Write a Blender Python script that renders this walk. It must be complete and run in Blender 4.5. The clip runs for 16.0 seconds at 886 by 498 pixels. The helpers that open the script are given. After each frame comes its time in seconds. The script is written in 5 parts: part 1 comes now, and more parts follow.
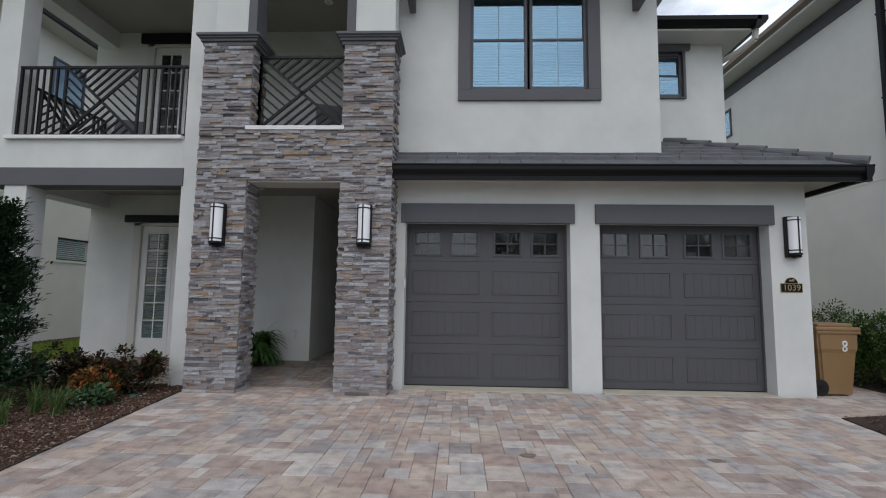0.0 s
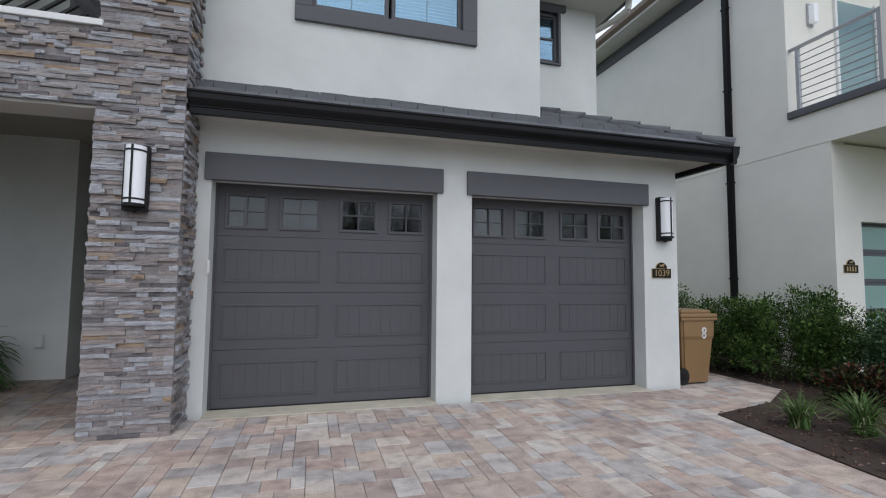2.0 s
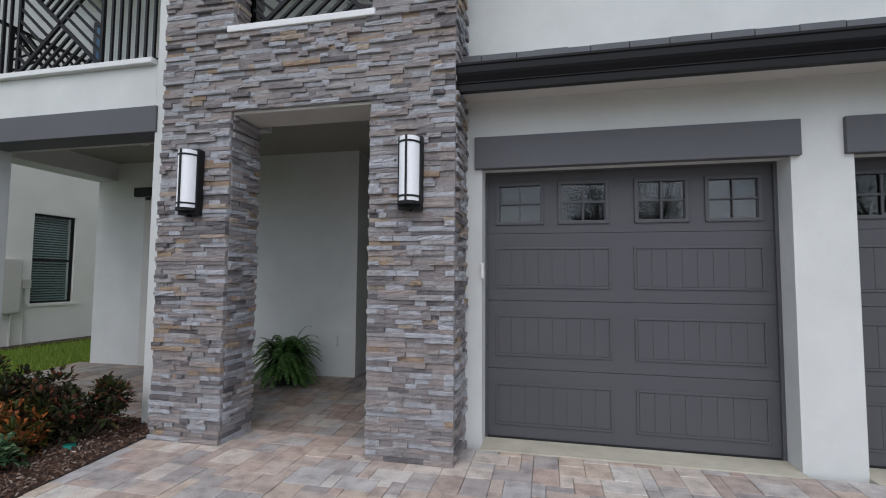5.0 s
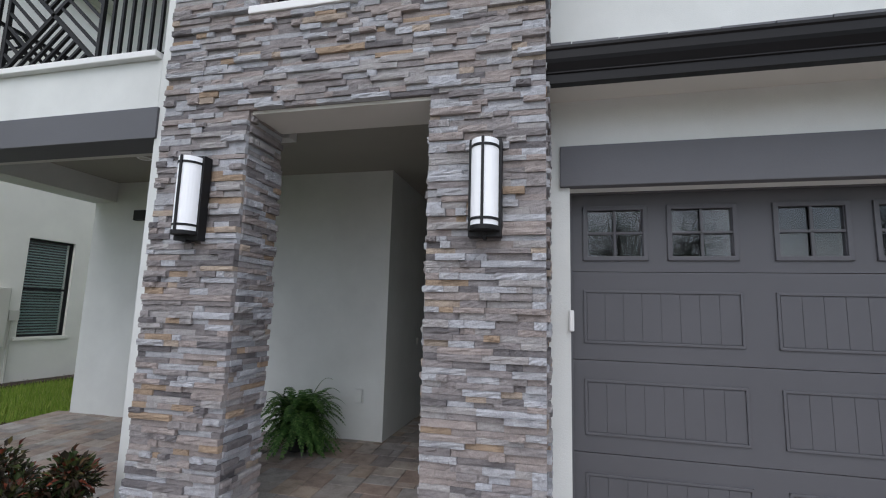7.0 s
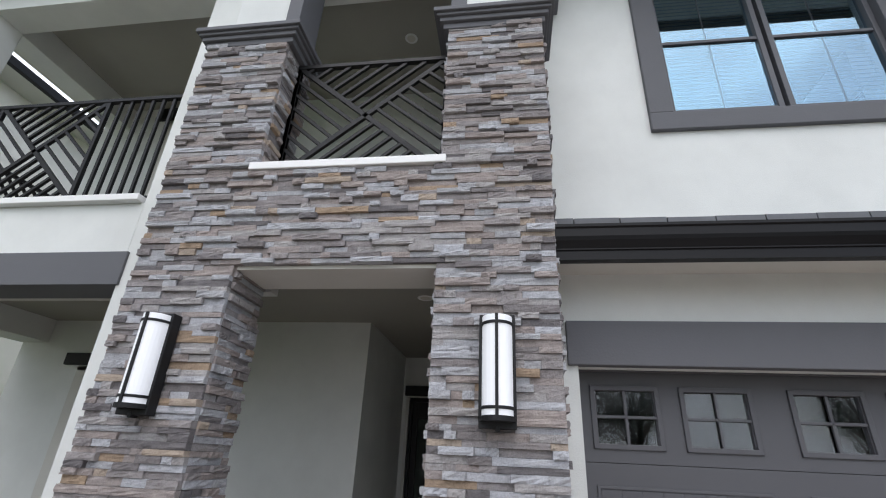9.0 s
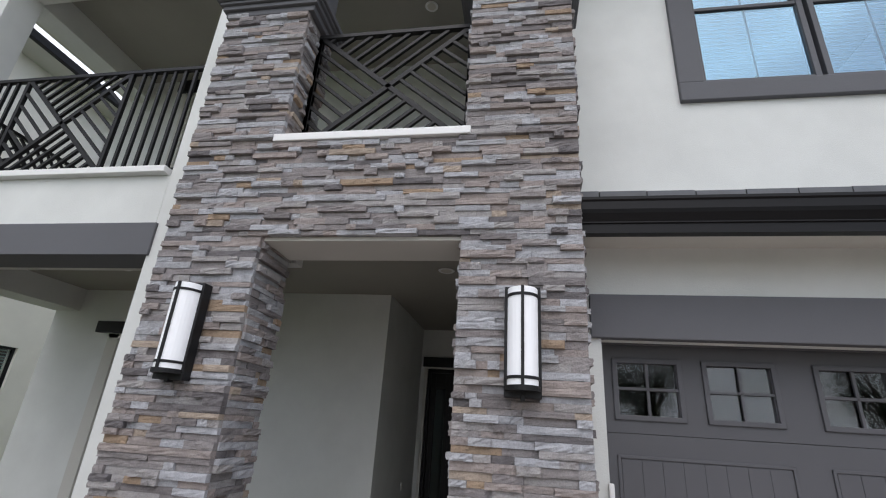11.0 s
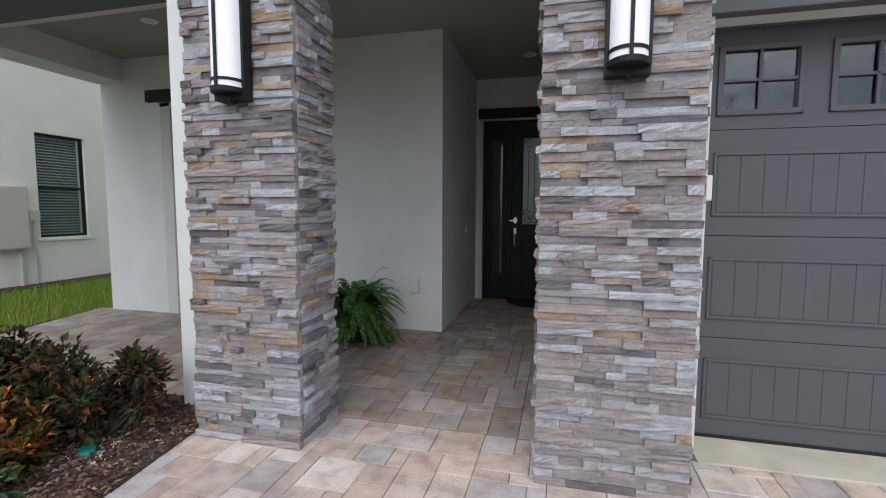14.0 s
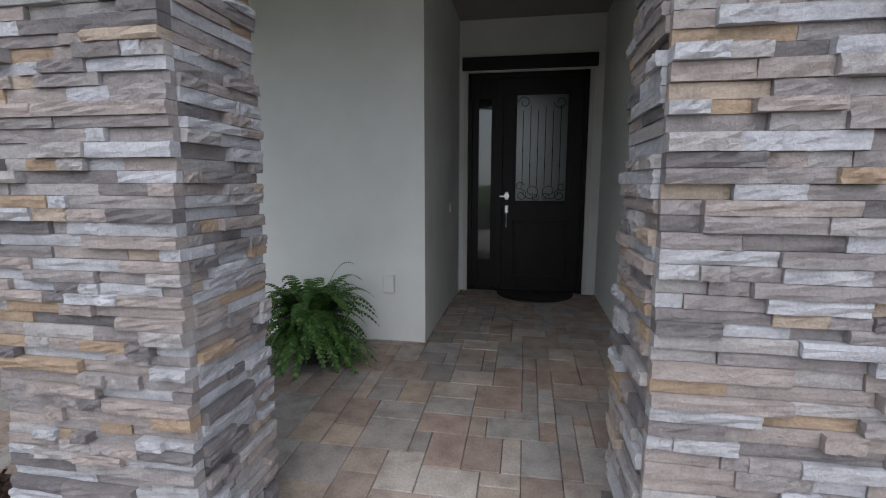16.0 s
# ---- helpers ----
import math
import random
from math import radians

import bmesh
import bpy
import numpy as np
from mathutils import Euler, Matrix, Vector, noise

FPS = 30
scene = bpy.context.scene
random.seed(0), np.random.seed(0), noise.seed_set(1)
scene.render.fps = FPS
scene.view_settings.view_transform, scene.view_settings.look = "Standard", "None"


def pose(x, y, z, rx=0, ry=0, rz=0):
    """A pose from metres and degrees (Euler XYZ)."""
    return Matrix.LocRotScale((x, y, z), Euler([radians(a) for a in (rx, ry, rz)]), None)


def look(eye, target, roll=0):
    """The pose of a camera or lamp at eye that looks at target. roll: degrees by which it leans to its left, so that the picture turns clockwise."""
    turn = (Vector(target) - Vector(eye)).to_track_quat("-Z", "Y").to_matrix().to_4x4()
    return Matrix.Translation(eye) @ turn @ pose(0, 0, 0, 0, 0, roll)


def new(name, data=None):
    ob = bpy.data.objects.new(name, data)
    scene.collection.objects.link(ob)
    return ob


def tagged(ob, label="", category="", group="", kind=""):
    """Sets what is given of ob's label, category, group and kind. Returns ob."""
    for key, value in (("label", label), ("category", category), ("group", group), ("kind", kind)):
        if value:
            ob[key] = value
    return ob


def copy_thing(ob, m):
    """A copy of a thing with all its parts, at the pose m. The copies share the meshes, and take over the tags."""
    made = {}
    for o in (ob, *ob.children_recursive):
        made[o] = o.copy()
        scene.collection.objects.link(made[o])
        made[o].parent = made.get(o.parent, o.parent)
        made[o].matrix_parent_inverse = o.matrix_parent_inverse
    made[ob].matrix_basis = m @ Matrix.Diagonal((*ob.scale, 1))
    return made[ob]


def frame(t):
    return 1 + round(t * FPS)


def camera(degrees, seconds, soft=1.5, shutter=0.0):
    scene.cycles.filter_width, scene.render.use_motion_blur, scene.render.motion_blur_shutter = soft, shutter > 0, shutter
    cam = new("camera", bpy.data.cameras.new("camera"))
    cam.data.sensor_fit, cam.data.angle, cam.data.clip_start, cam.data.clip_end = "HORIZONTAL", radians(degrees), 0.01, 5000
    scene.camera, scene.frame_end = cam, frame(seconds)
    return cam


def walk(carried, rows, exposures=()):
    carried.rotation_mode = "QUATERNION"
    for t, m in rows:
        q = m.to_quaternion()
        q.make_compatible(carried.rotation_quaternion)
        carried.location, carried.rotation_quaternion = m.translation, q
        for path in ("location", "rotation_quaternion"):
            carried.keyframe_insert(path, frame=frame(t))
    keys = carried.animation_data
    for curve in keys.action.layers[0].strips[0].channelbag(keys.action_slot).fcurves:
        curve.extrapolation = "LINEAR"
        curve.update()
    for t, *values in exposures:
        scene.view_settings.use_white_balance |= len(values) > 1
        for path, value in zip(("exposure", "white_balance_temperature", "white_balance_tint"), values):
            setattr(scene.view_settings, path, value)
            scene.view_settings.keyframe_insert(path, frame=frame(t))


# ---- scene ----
cam = camera(87.1, 16.0, soft=1.1)
EXPOSURE = [(0.0, -0.05, 6450, 12), (2.0, 0.2, 6300, 12), (3.5, 0.18, 6250, 12), (5.0, 0.3, 6300, 12), (7.5, 0.66, 6350, 12), (8.5, 0.74, 6450, 12), (8.7, 0.74, 6450, 12),
            (11.0, 0.56, 6550, 13), (12.5, 0.68, 6600, 14), (14.0, 0.82, 6450, 13), (15.0, 0.86, 6440, 13), (16.0, 1.1, 6400, 12)]
METRES, EYE, TILT, LEAN, TURN = 7.0, 1.49, 0.0, 0.0, 2.1
ROWS = [
    (0.0, 0.0, 0.0, 0.0, -0.07, 5.53, -0.75),
    (0.5, 0.0042, 0.0662, -0.0039, -3.81, 4.11, -0.23),
    (1.0, 0.0171, 0.1263, -0.0022, -10.3, 3.36, 0.21),
    (1.5, 0.0342, 0.1877, 0.0017, -14.53, 3.65, -0.47),
    (2.0, 0.0442, 0.2471, 0.0049, -17.67, 3.87, -0.5),
    (2.5, 0.0529, 0.299, 0.0081, -17.71, 3.98, 0.49),
    (3.0, 0.0599, 0.3451, 0.0137, -14.41, 5.27, 0.22),
    (3.5, 0.0514, 0.3732, 0.0172, -9.27, 5.54, -1.12),
    (4.0, 0.0263, 0.3922, 0.0182, -3.66, 5.01, -1.09),
    (4.5, -0.0014, 0.4053, 0.0161, 3.11, 4.67, -0.21),
    (5.0, -0.0239, 0.4291, 0.0127, 10.45, 3.59, -0.43),
    (7.5, -0.1492, 0.5906, 0.037, 11.28, 11.53, -1.99),
    (8.0, -0.1709, 0.5994, 0.0473, 6.56, 18.44, -1.34),
    (8.5, -0.174, 0.594, 0.066, 5.2, 22.3, -1.9),
    (8.7, -0.1716, 0.5923, 0.0704, 5.35, 24.37, -2.2),
    (10.8, -0.1825, 0.5827, 0.0779, 6.15, 24.27, -3.7),
    (11.0, -0.1828, 0.5888, 0.0701, 6.95, 21.17, -3.5),
    (11.5, -0.1982, 0.6033, 0.0432, 7.69, 16.06, -2.04),
    (12.0, -0.1992, 0.6079, 0.0346, 8.35, 10.28, -1.42),
    (12.5, -0.1998, 0.6113, 0.0249, 9.21, 5.5, -1.16),
    (13.0, -0.2041, 0.6141, 0.0175, 10.44, 1.2, -1.09),
    (13.5, -0.2132, 0.6179, 0.0094, 11.65, -2.78, -0.41),
    (14.0, -0.2219, 0.6329, 0.0049, 12.29, -4.86, -0.2),
    (14.5, -0.2333, 0.6732, 0.004, 12.9, -5.28, 0.38),
    (15.0, -0.2454, 0.7125, 0.0041, 12.15, -6.65, -0.49),
    (15.5, -0.2684, 0.759, 0.0055, 9.69, -6.55, -0.23),
    (16.0, -0.2839, 0.8085, 0.0034, 7.86, -7.97, -0.07),
]
walk(cam, [(t, pose(0, 0, EYE, TILT, LEAN, TURN) @ pose(METRES * x, METRES * y, METRES * z, 90 + pitch, roll, yaw)) for t, x, y, z, yaw, pitch, roll in ROWS],
     exposures=EXPOSURE)

# ---- world and sun: bright overcast ----
SUN_EL, SUN_AZ = radians(54), radians(178)   # azimuth clockwise from +y
world = bpy.data.worlds.new("sky")
scene.world = world
world.use_nodes = True
wn, wl = world.node_tree.nodes, world.node_tree.links
sky = wn.new("ShaderNodeTexSky")
sky.sky_type = "NISHITA"
sky.sun_disc = False
sky.sun_elevation, sky.sun_rotation = SUN_EL, SUN_AZ
sky.air_density, sky.dust_density, sky.ozone_density = 1.0, 2.5, 1.0
wc = wn.new("ShaderNodeTexCoord")
wm = wn.new("ShaderNodeMapping")
wm.inputs["Scale"].default_value = (1.0, 1.0, 2.2)
wnoise = wn.new("ShaderNodeTexNoise")
wnoise.inputs["Scale"].default_value = 3.0
wnoise.inputs["Detail"].default_value = 7
wramp = wn.new("ShaderNodeValToRGB")
wramp.color_ramp.elements[0].position, wramp.color_ramp.elements[1].position = 0.40, 0.60
wmix = wn.new("ShaderNodeMixRGB")
wmix.inputs[2].default_value = (10.0, 10.8, 11.8, 1)
wl.new(wc.outputs["Generated"], wm.inputs[0])
wl.new(wm.outputs[0], wnoise.inputs["Vector"])
wl.new(wnoise.outputs[0], wramp.inputs[0])
wl.new(wramp.outputs[0], wmix.inputs[0])
wl.new(sky.outputs[0], wmix.inputs[1])
wl.new(wmix.outputs[0], wn["Background"].inputs[0])
wn["Background"].inputs[1].default_value = 0.103
sun = new("sun", bpy.data.lights.new("sun", "SUN"))
sun.data.energy, sun.data.angle, sun.data.color = 0.74, radians(75), (1.0, 0.985, 0.96)
sun.matrix_world = look((20 * math.sin(SUN_AZ) * math.cos(SUN_EL), 20 * math.cos(SUN_AZ) * math.cos(SUN_EL), 20 * math.sin(SUN_EL)), (0, 0, 0))

# ---- materials ----


def nodes_of(name):
    m = bpy.data.materials.new(name)
    m.use_nodes = True
    return m, m.node_tree.nodes, m.node_tree.links, m.node_tree.nodes["Principled BSDF"]


def noise_node(n, l, scale, detail=5, rough=0.55, coord="Object", stretch=None):
    tc = n.new("ShaderNodeTexCoord")
    t = n.new("ShaderNodeTexNoise")
    t.inputs["Scale"].default_value, t.inputs["Detail"].default_value, t.inputs["Roughness"].default_value = scale, detail, rough
    if stretch:
        mp = n.new("ShaderNodeMapping")
        mp.inputs["Scale"].default_value = stretch
        l.new(tc.outputs[coord], mp.inputs[0])
        l.new(mp.outputs[0], t.inputs["Vector"])
    else:
        l.new(tc.outputs[coord], t.inputs["Vector"])
    return t


def ramp(n, l, src, stops, smooth="LINEAR"):
    r = n.new("ShaderNodeValToRGB")
    r.color_ramp.interpolation = smooth
    e = r.color_ramp.elements
    while len(e) < len(stops):
        e.new(0.5)
    for el, (p, c) in zip(e, stops):
        el.position, el.color = p, (*c, 1)
    l.new(src, r.inputs[0])
    return r


def bump_on(n, l, b, src, strength, dist):
    bp = n.new("ShaderNodeBump")
    bp.inputs["Strength"].default_value, bp.inputs["Distance"].default_value = strength, dist
    l.new(src, bp.inputs["Height"])
    l.new(bp.outputs[0], b.inputs["Normal"])
    return bp


def mix_mul(n, l, a, bsock, fac, mode="MULTIPLY"):
    m = n.new("ShaderNodeMixRGB")
    m.blend_type = mode
    m.inputs[0].default_value = fac
    l.new(a, m.inputs[1])
    l.new(bsock, m.inputs[2])
    return m


def paint(name, col, rough=0.5, grain=60, amp=0.12, bump=0.15, metal=0.0, spec=0.5, big=1.3, dist=0.003):
    """A painted or plastered surface: large blotches, fine grain and a light relief."""
    m, n, l, b = nodes_of(name)
    c0, c1 = [c * (1 - amp) for c in col], [min(1, c * (1 + amp * 0.6)) for c in col]
    t = noise_node(n, l, big, 6, 0.6)
    r = ramp(n, l, t.outputs[0], [(0.3, c0), (0.7, c1)])
    l.new(r.outputs[0], b.inputs["Base Color"])
    g = noise_node(n, l, grain, 4, 0.6)
    bump_on(n, l, b, g.outputs[0], bump, dist)
    rr = ramp(n, l, t.outputs[0], [(0.3, [rough * 0.85] * 3), (0.7, [min(1, rough * 1.12)] * 3)])
    l.new(rr.outputs[0], b.inputs["Roughness"])
    b.inputs["Metallic"].default_value = metal
    b.inputs["Specular IOR Level"].default_value = spec
    return m


def stone_mat(name, island):
    """Ledger stone: grey, mauve, blue-grey, tan and charcoal pieces with a gritty cleft face."""
    m, n, l, b = nodes_of(name)
    if island:
        rnd = n.new("ShaderNodeNewGeometry").outputs["Random Per Island"]
    else:
        rnd = n.new("ShaderNodeObjectInfo").outputs["Random"]
    r = ramp(n, l, rnd, [(0.0, (0.30, 0.283, 0.284)), (0.12, (0.40, 0.41, 0.435)), (0.28, (0.275, 0.256, 0.258)), (0.37, (0.37, 0.36, 0.36)),
                         (0.50, (0.33, 0.295, 0.283)), (0.61, (0.165, 0.157, 0.163)), (0.68, (0.45, 0.465, 0.50)), (0.80, (0.36, 0.275, 0.20)),
                         (0.84, (0.345, 0.305, 0.29)), (0.92, (0.215, 0.202, 0.205)), (0.97, (0.41, 0.345, 0.285))], "CONSTANT")
    geo0 = n.new("ShaderNodeNewGeometry")

    def layer(scale, detail, rough, flat=1.0):
        t = n.new("ShaderNodeTexNoise")
        t.inputs["Scale"].default_value, t.inputs["Detail"].default_value, t.inputs["Roughness"].default_value = scale, detail, rough
        mp = n.new("ShaderNodeMapping")
        mp.inputs["Scale"].default_value = (1.0, 1.0, flat)
        l.new(geo0.outputs["Position"], mp.inputs[0])
        l.new(mp.outputs[0], t.inputs["Vector"])
        return t.outputs[0]
    tr = ramp(n, l, layer(11, 7, 0.7, 1.2), [(0.3, (0.72, 0.70, 0.70)), (0.5, (0.99, 0.97, 0.96)), (0.72, (1.18, 1.16, 1.13))])
    mm = mix_mul(n, l, r.outputs[0], tr.outputs[0], 0.9)
    sr = ramp(n, l, layer(110, 5, 0.8), [(0.34, (0.78, 0.77, 0.76)), (0.5, (1.0, 1.0, 1.0)), (0.66, (1.16, 1.16, 1.15))])
    mm = mix_mul(n, l, mm.outputs[0], sr.outputs[0], 0.75)
    l.new(mm.outputs[0], b.inputs["Base Color"])
    bump_on(n, l, b, layer(46, 9, 0.74, 1.0), 0.95, 0.016)
    b.inputs["Roughness"].default_value = 0.9
    b.inputs["Specular IOR Level"].default_value = 0.25
    return m


def paver_mat(name, island, dark=1.0):
    """Tumbled travertine-coloured concrete pavers: cream, rose, grey and buff."""
    m, n, l, b = nodes_of(name)
    if island:
        rnd = n.new("ShaderNodeNewGeometry").outputs["Random Per Island"]
    else:
        rnd = n.new("ShaderNodeObjectInfo").outputs["Random"]
    cols = [(0.50, 0.42, 0.37), (0.59, 0.53, 0.48), (0.44, 0.36, 0.32), (0.50, 0.48, 0.47), (0.55, 0.46, 0.39), (0.40, 0.37, 0.36), (0.49, 0.39, 0.34), (0.60, 0.565, 0.53), (0.52, 0.44, 0.39), (0.46, 0.43, 0.415)]
    # dark scales every tone; the porch set gets its shade this way
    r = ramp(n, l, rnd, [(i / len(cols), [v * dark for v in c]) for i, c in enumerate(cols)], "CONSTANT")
    geo = n.new("ShaderNodeNewGeometry")
    t = n.new("ShaderNodeTexNoise")
    t.inputs["Scale"].default_value, t.inputs["Detail"].default_value = 7.5, 5
    l.new(geo.outputs["Position"], t.inputs["Vector"])
    tr = ramp(n, l, t.outputs[0], [(0.3, (0.66, 0.64, 0.64)), (0.5, (1, 0.98, 0.96)), (0.7, (1.18, 1.18, 1.18))])
    mm = mix_mul(n, l, r.outputs[0], tr.outputs[0], 0.85)
    s = n.new("ShaderNodeTexNoise")
    s.inputs["Scale"].default_value, s.inputs["Detail"].default_value = 0.9, 4
    l.new(geo.outputs["Position"], s.inputs["Vector"])
    sr = ramp(n, l, s.outputs[0], [(0.36, (0.80, 0.80, 0.82)), (0.56, (1.03, 1.02, 1.0))])
    m2 = mix_mul(n, l, mm.outputs[0], sr.outputs[0], 0.8)
    l.new(m2.outputs[0], b.inputs["Base Color"])
    g = n.new("ShaderNodeTexNoise")
    g.inputs["Scale"].default_value, g.inputs["Detail"].default_value = 70, 5
    l.new(geo.outputs["Position"], g.inputs["Vector"])
    g.inputs["Roughness"].default_value = 0.75
    gr = ramp(n, l, g.outputs[0], [(0.36, (0.80, 0.79, 0.78)), (0.5, (1.0, 1.0, 1.0)), (0.64, (1.16, 1.16, 1.16))])
    m3 = mix_mul(n, l, m2.outputs[0], gr.outputs[0], 0.8)
    l.new(m3.outputs[0], b.inputs["Base Color"])
    bump_on(n, l, b, g.outputs[0], 0.6, 0.006)
    b.inputs["Roughness"].default_value = 0.78
    b.inputs["Specular IOR Level"].default_value = 0.3
    return m


def leaf_mat(name, stops, rough=0.55, trans=0.15):
    m, n, l, b = nodes_of(name)
    rnd = n.new("ShaderNodeNewGeometry").outputs["Random Per Island"]
    r = ramp(n, l, rnd, stops)
    l.new(r.outputs[0], b.inputs["Base Color"])
    b.inputs["Roughness"].default_value = rough
    b.inputs["Specular IOR Level"].default_value = 0.18
    b.inputs["Subsurface Weight"].default_value = 0.0
    return m


def glass_mat(name, tint=(1, 1, 1), rough=0.0):
    m, n, l, b = nodes_of(name)
    b.inputs["Base Color"].default_value = (*tint, 1)
    b.inputs["Transmission Weight"].default_value = 1.0
    b.inputs["Roughness"].default_value = rough
    b.inputs["IOR"].default_value = 1.52
    return m


STUCCO = paint("stucco_pale_grey", (0.68, 0.695, 0.675), 0.9, 90, 0.09, 0.5, spec=0.2, dist=0.004)
STUCCO_CREAM = paint("stucco_cream", (0.85, 0.83, 0.76), 0.9, 90, 0.05, 0.5, spec=0.2, dist=0.004)
SOFFIT = paint("soffit_paint", (0.60, 0.59, 0.55), 0.85, 50, 0.06, 0.3, spec=0.2)
# soffit paint with the deep shade under porch and balcony put into its colour
PORCH_SHADE_PAINT = paint("porch_ceiling_shade_paint", (0.33, 0.32, 0.285), 0.9, 50, 0.06, 0.3, spec=0.15)
TRIM = paint("slate_trim", (0.125, 0.127, 0.138), 0.75, 70, 0.10, 0.4, spec=0.3)
DOOR_GREY = paint("garage_door_paint", (0.088, 0.088, 0.097), 0.5, 120, 0.07, 0.2, spec=0.4, dist=0.001)
BRONZE = paint("bronze_gutter", (0.008, 0.008, 0.009), 0.42, 20, 0.15, 0.05, spec=0.18)
BLACK = paint("black_metal", (0.009, 0.009, 0.010), 0.5, 80, 0.2, 0.1, spec=0.3)
WHITE = paint("white_paint", (0.78, 0.78, 0.77), 0.55, 60, 0.04, 0.1)
FRAME_GREY = paint("window_frame_paint", (0.095, 0.098, 0.11), 0.6, 80, 0.08, 0.15)
ROOF = paint("slate_roof_tile", (0.12, 0.125, 0.135), 0.7, 30, 0.3, 0.5, big=3)
DOOR_BLACK = paint("dark_stained_door", (0.009, 0.008, 0.008), 0.45, 90, 0.25, 0.1, spec=0.22)
STAIN = paint("dry_mud", (0.22, 0.175, 0.13), 0.95, 60, 0.2, 0.6, big=9)
SILVER = paint("brushed_nickel", (0.6, 0.6, 0.6), 0.3, 60, 0.08, 0.02, metal=1.0)
CONCRETE = paint("threshold_concrete", (0.50, 0.47, 0.38), 0.9, 60, 0.18, 0.5, big=4)
MORTAR = paint("dark_mortar", (0.06, 0.057, 0.055), 0.95, 60, 0.2, 0.5)
SAND = paint("joint_sand", (0.20, 0.175, 0.15), 0.95, 80, 0.2, 0.5)
MULCH = paint("mulch", (0.055, 0.035, 0.026), 0.95, 45, 0.5, 1.0, big=12, dist=0.02)
GRASS_SOIL = paint("lawn_soil", (0.09, 0.14, 0.03), 0.95, 30, 0.35, 0.8, big=3, dist=0.02)
ASPHALT = paint("asphalt", (0.05, 0.05, 0.052), 0.9, 120, 0.2, 0.5)
BIN_TAN = paint("bin_plastic", (0.27, 0.165, 0.075), 0.5, 90, 0.08, 0.15)
RUBBER = paint("rubber", (0.012, 0.012, 0.012), 0.8, 60, 0.2, 0.2)
BLIND = paint("blind_slat", (0.20, 0.25, 0.28), 0.6, 30, 0.05, 0.05)
BLIND_GREEN = paint("blind_slat_green", (0.25, 0.40, 0.36), 0.5, 30, 0.05, 0.05)
BARK = paint("bark", (0.10, 0.075, 0.055), 0.95, 40, 0.3, 0.9, big=8, dist=0.01)
BROWN_EAVE = paint("brown_gutter", (0.22, 0.17, 0.13), 0.6, 40, 0.1, 0.1)
GREY_METAL = paint("grey_metal", (0.42, 0.43, 0.44), 0.45, 40, 0.06, 0.05)
GOLD = paint("aged_gold", (0.45, 0.33, 0.16), 0.45, 40, 0.15, 0.1, metal=0.6)
BRONZE_PLATE = paint("bronze_plate", (0.010, 0.009, 0.008), 0.6, 60, 0.2, 0.2, spec=0.2)
BEIGE_BOX = paint("beige_box", (0.6, 0.58, 0.52), 0.5, 40, 0.05, 0.05)
TEAL = paint("teal_plastic", (0.02, 0.30, 0.24), 0.4, 40, 0.1, 0.05)
LIGHT_ROOM = paint("interior_wall_paint", (0.62, 0.61, 0.58), 0.8, 40, 0.04, 0.1)
# the shade of unlit rooms, put into a near-black surface colour
ROOM_SHADE = paint("interior_shade_colour", (0.03, 0.03, 0.03), 0.9, 20, 0.1, 0.05)
PEBBLE = paint("pale_pebbles", (0.5, 0.48, 0.45), 0.8, 60, 0.2, 0.3)
GLASS = glass_mat("clear_glass", (0.92, 0.97, 0.98))
GLASS_COATED = glass_mat("coated_glass", (0.62, 0.80, 0.92))
GLASS_COATED.node_tree.nodes["Principled BSDF"].inputs["Specular Tint"].default_value = (0.50, 0.78, 1.0, 1)
GLASS_COATED.node_tree.nodes["Principled BSDF"].inputs["IOR"].default_value = 2.4
GLASS_SIDE = glass_mat("dim_sidelight_glass", (0.32, 0.36, 0.36), 0.03)
GLASS_RIPPLE = glass_mat("rippled_glass", (0.62, 0.67, 0.64), 0.22)
STONE_P, STONE_J = stone_mat("ledger_stone_piece", False), stone_mat("ledger_stone_joined", True)
PAVER_P, PAVER_J = paver_mat("paver_piece", False, 0.93), paver_mat("paver_joined", True, 0.93)
# driveway pavers again; the porch's shade is put into their darker colour
PORCH_SHADE_P, PORCH_SHADE_J = paver_mat("porch_paver_shaded_piece", False, 0.62), paver_mat("porch_paver_shaded_joined", True, 0.62)
HEDGE_LEAF = leaf_mat("hedge_leaf", [(0.0, (0.018, 0.045, 0.012)), (0.6, (0.05, 0.105, 0.022)), (1.0, (0.19, 0.28, 0.07))])
SHRUB_LEAF = leaf_mat("shrub_leaf", [(0.0, (0.025, 0.06, 0.025)), (0.7, (0.06, 0.12, 0.05)), (1.0, (0.16, 0.22, 0.12))])
DARK_LEAF = leaf_mat("podocarpus_leaf", [(0.0, (0.012, 0.035, 0.016)), (0.8, (0.035, 0.075, 0.035)), (1.0, (0.07, 0.12, 0.05))])
CROTON = leaf_mat("croton_leaf", [(0.0, (0.012, 0.018, 0.010)), (0.35, (0.035, 0.022, 0.014)), (0.55, (0.022, 0.040, 0.012)), (0.76, (0.06, 0.07, 0.02)), (0.90, (0.10, 0.024, 0.018)), (1.0, (0.19, 0.05, 0.025))])
CROTON_ORANGE = leaf_mat("croton_orange_leaf", [(0.0, (0.03, 0.05, 0.012)), (0.35, (0.08, 0.07, 0.015)), (0.75, (0.16, 0.05, 0.018)), (1.0, (0.50, 0.16, 0.04))])
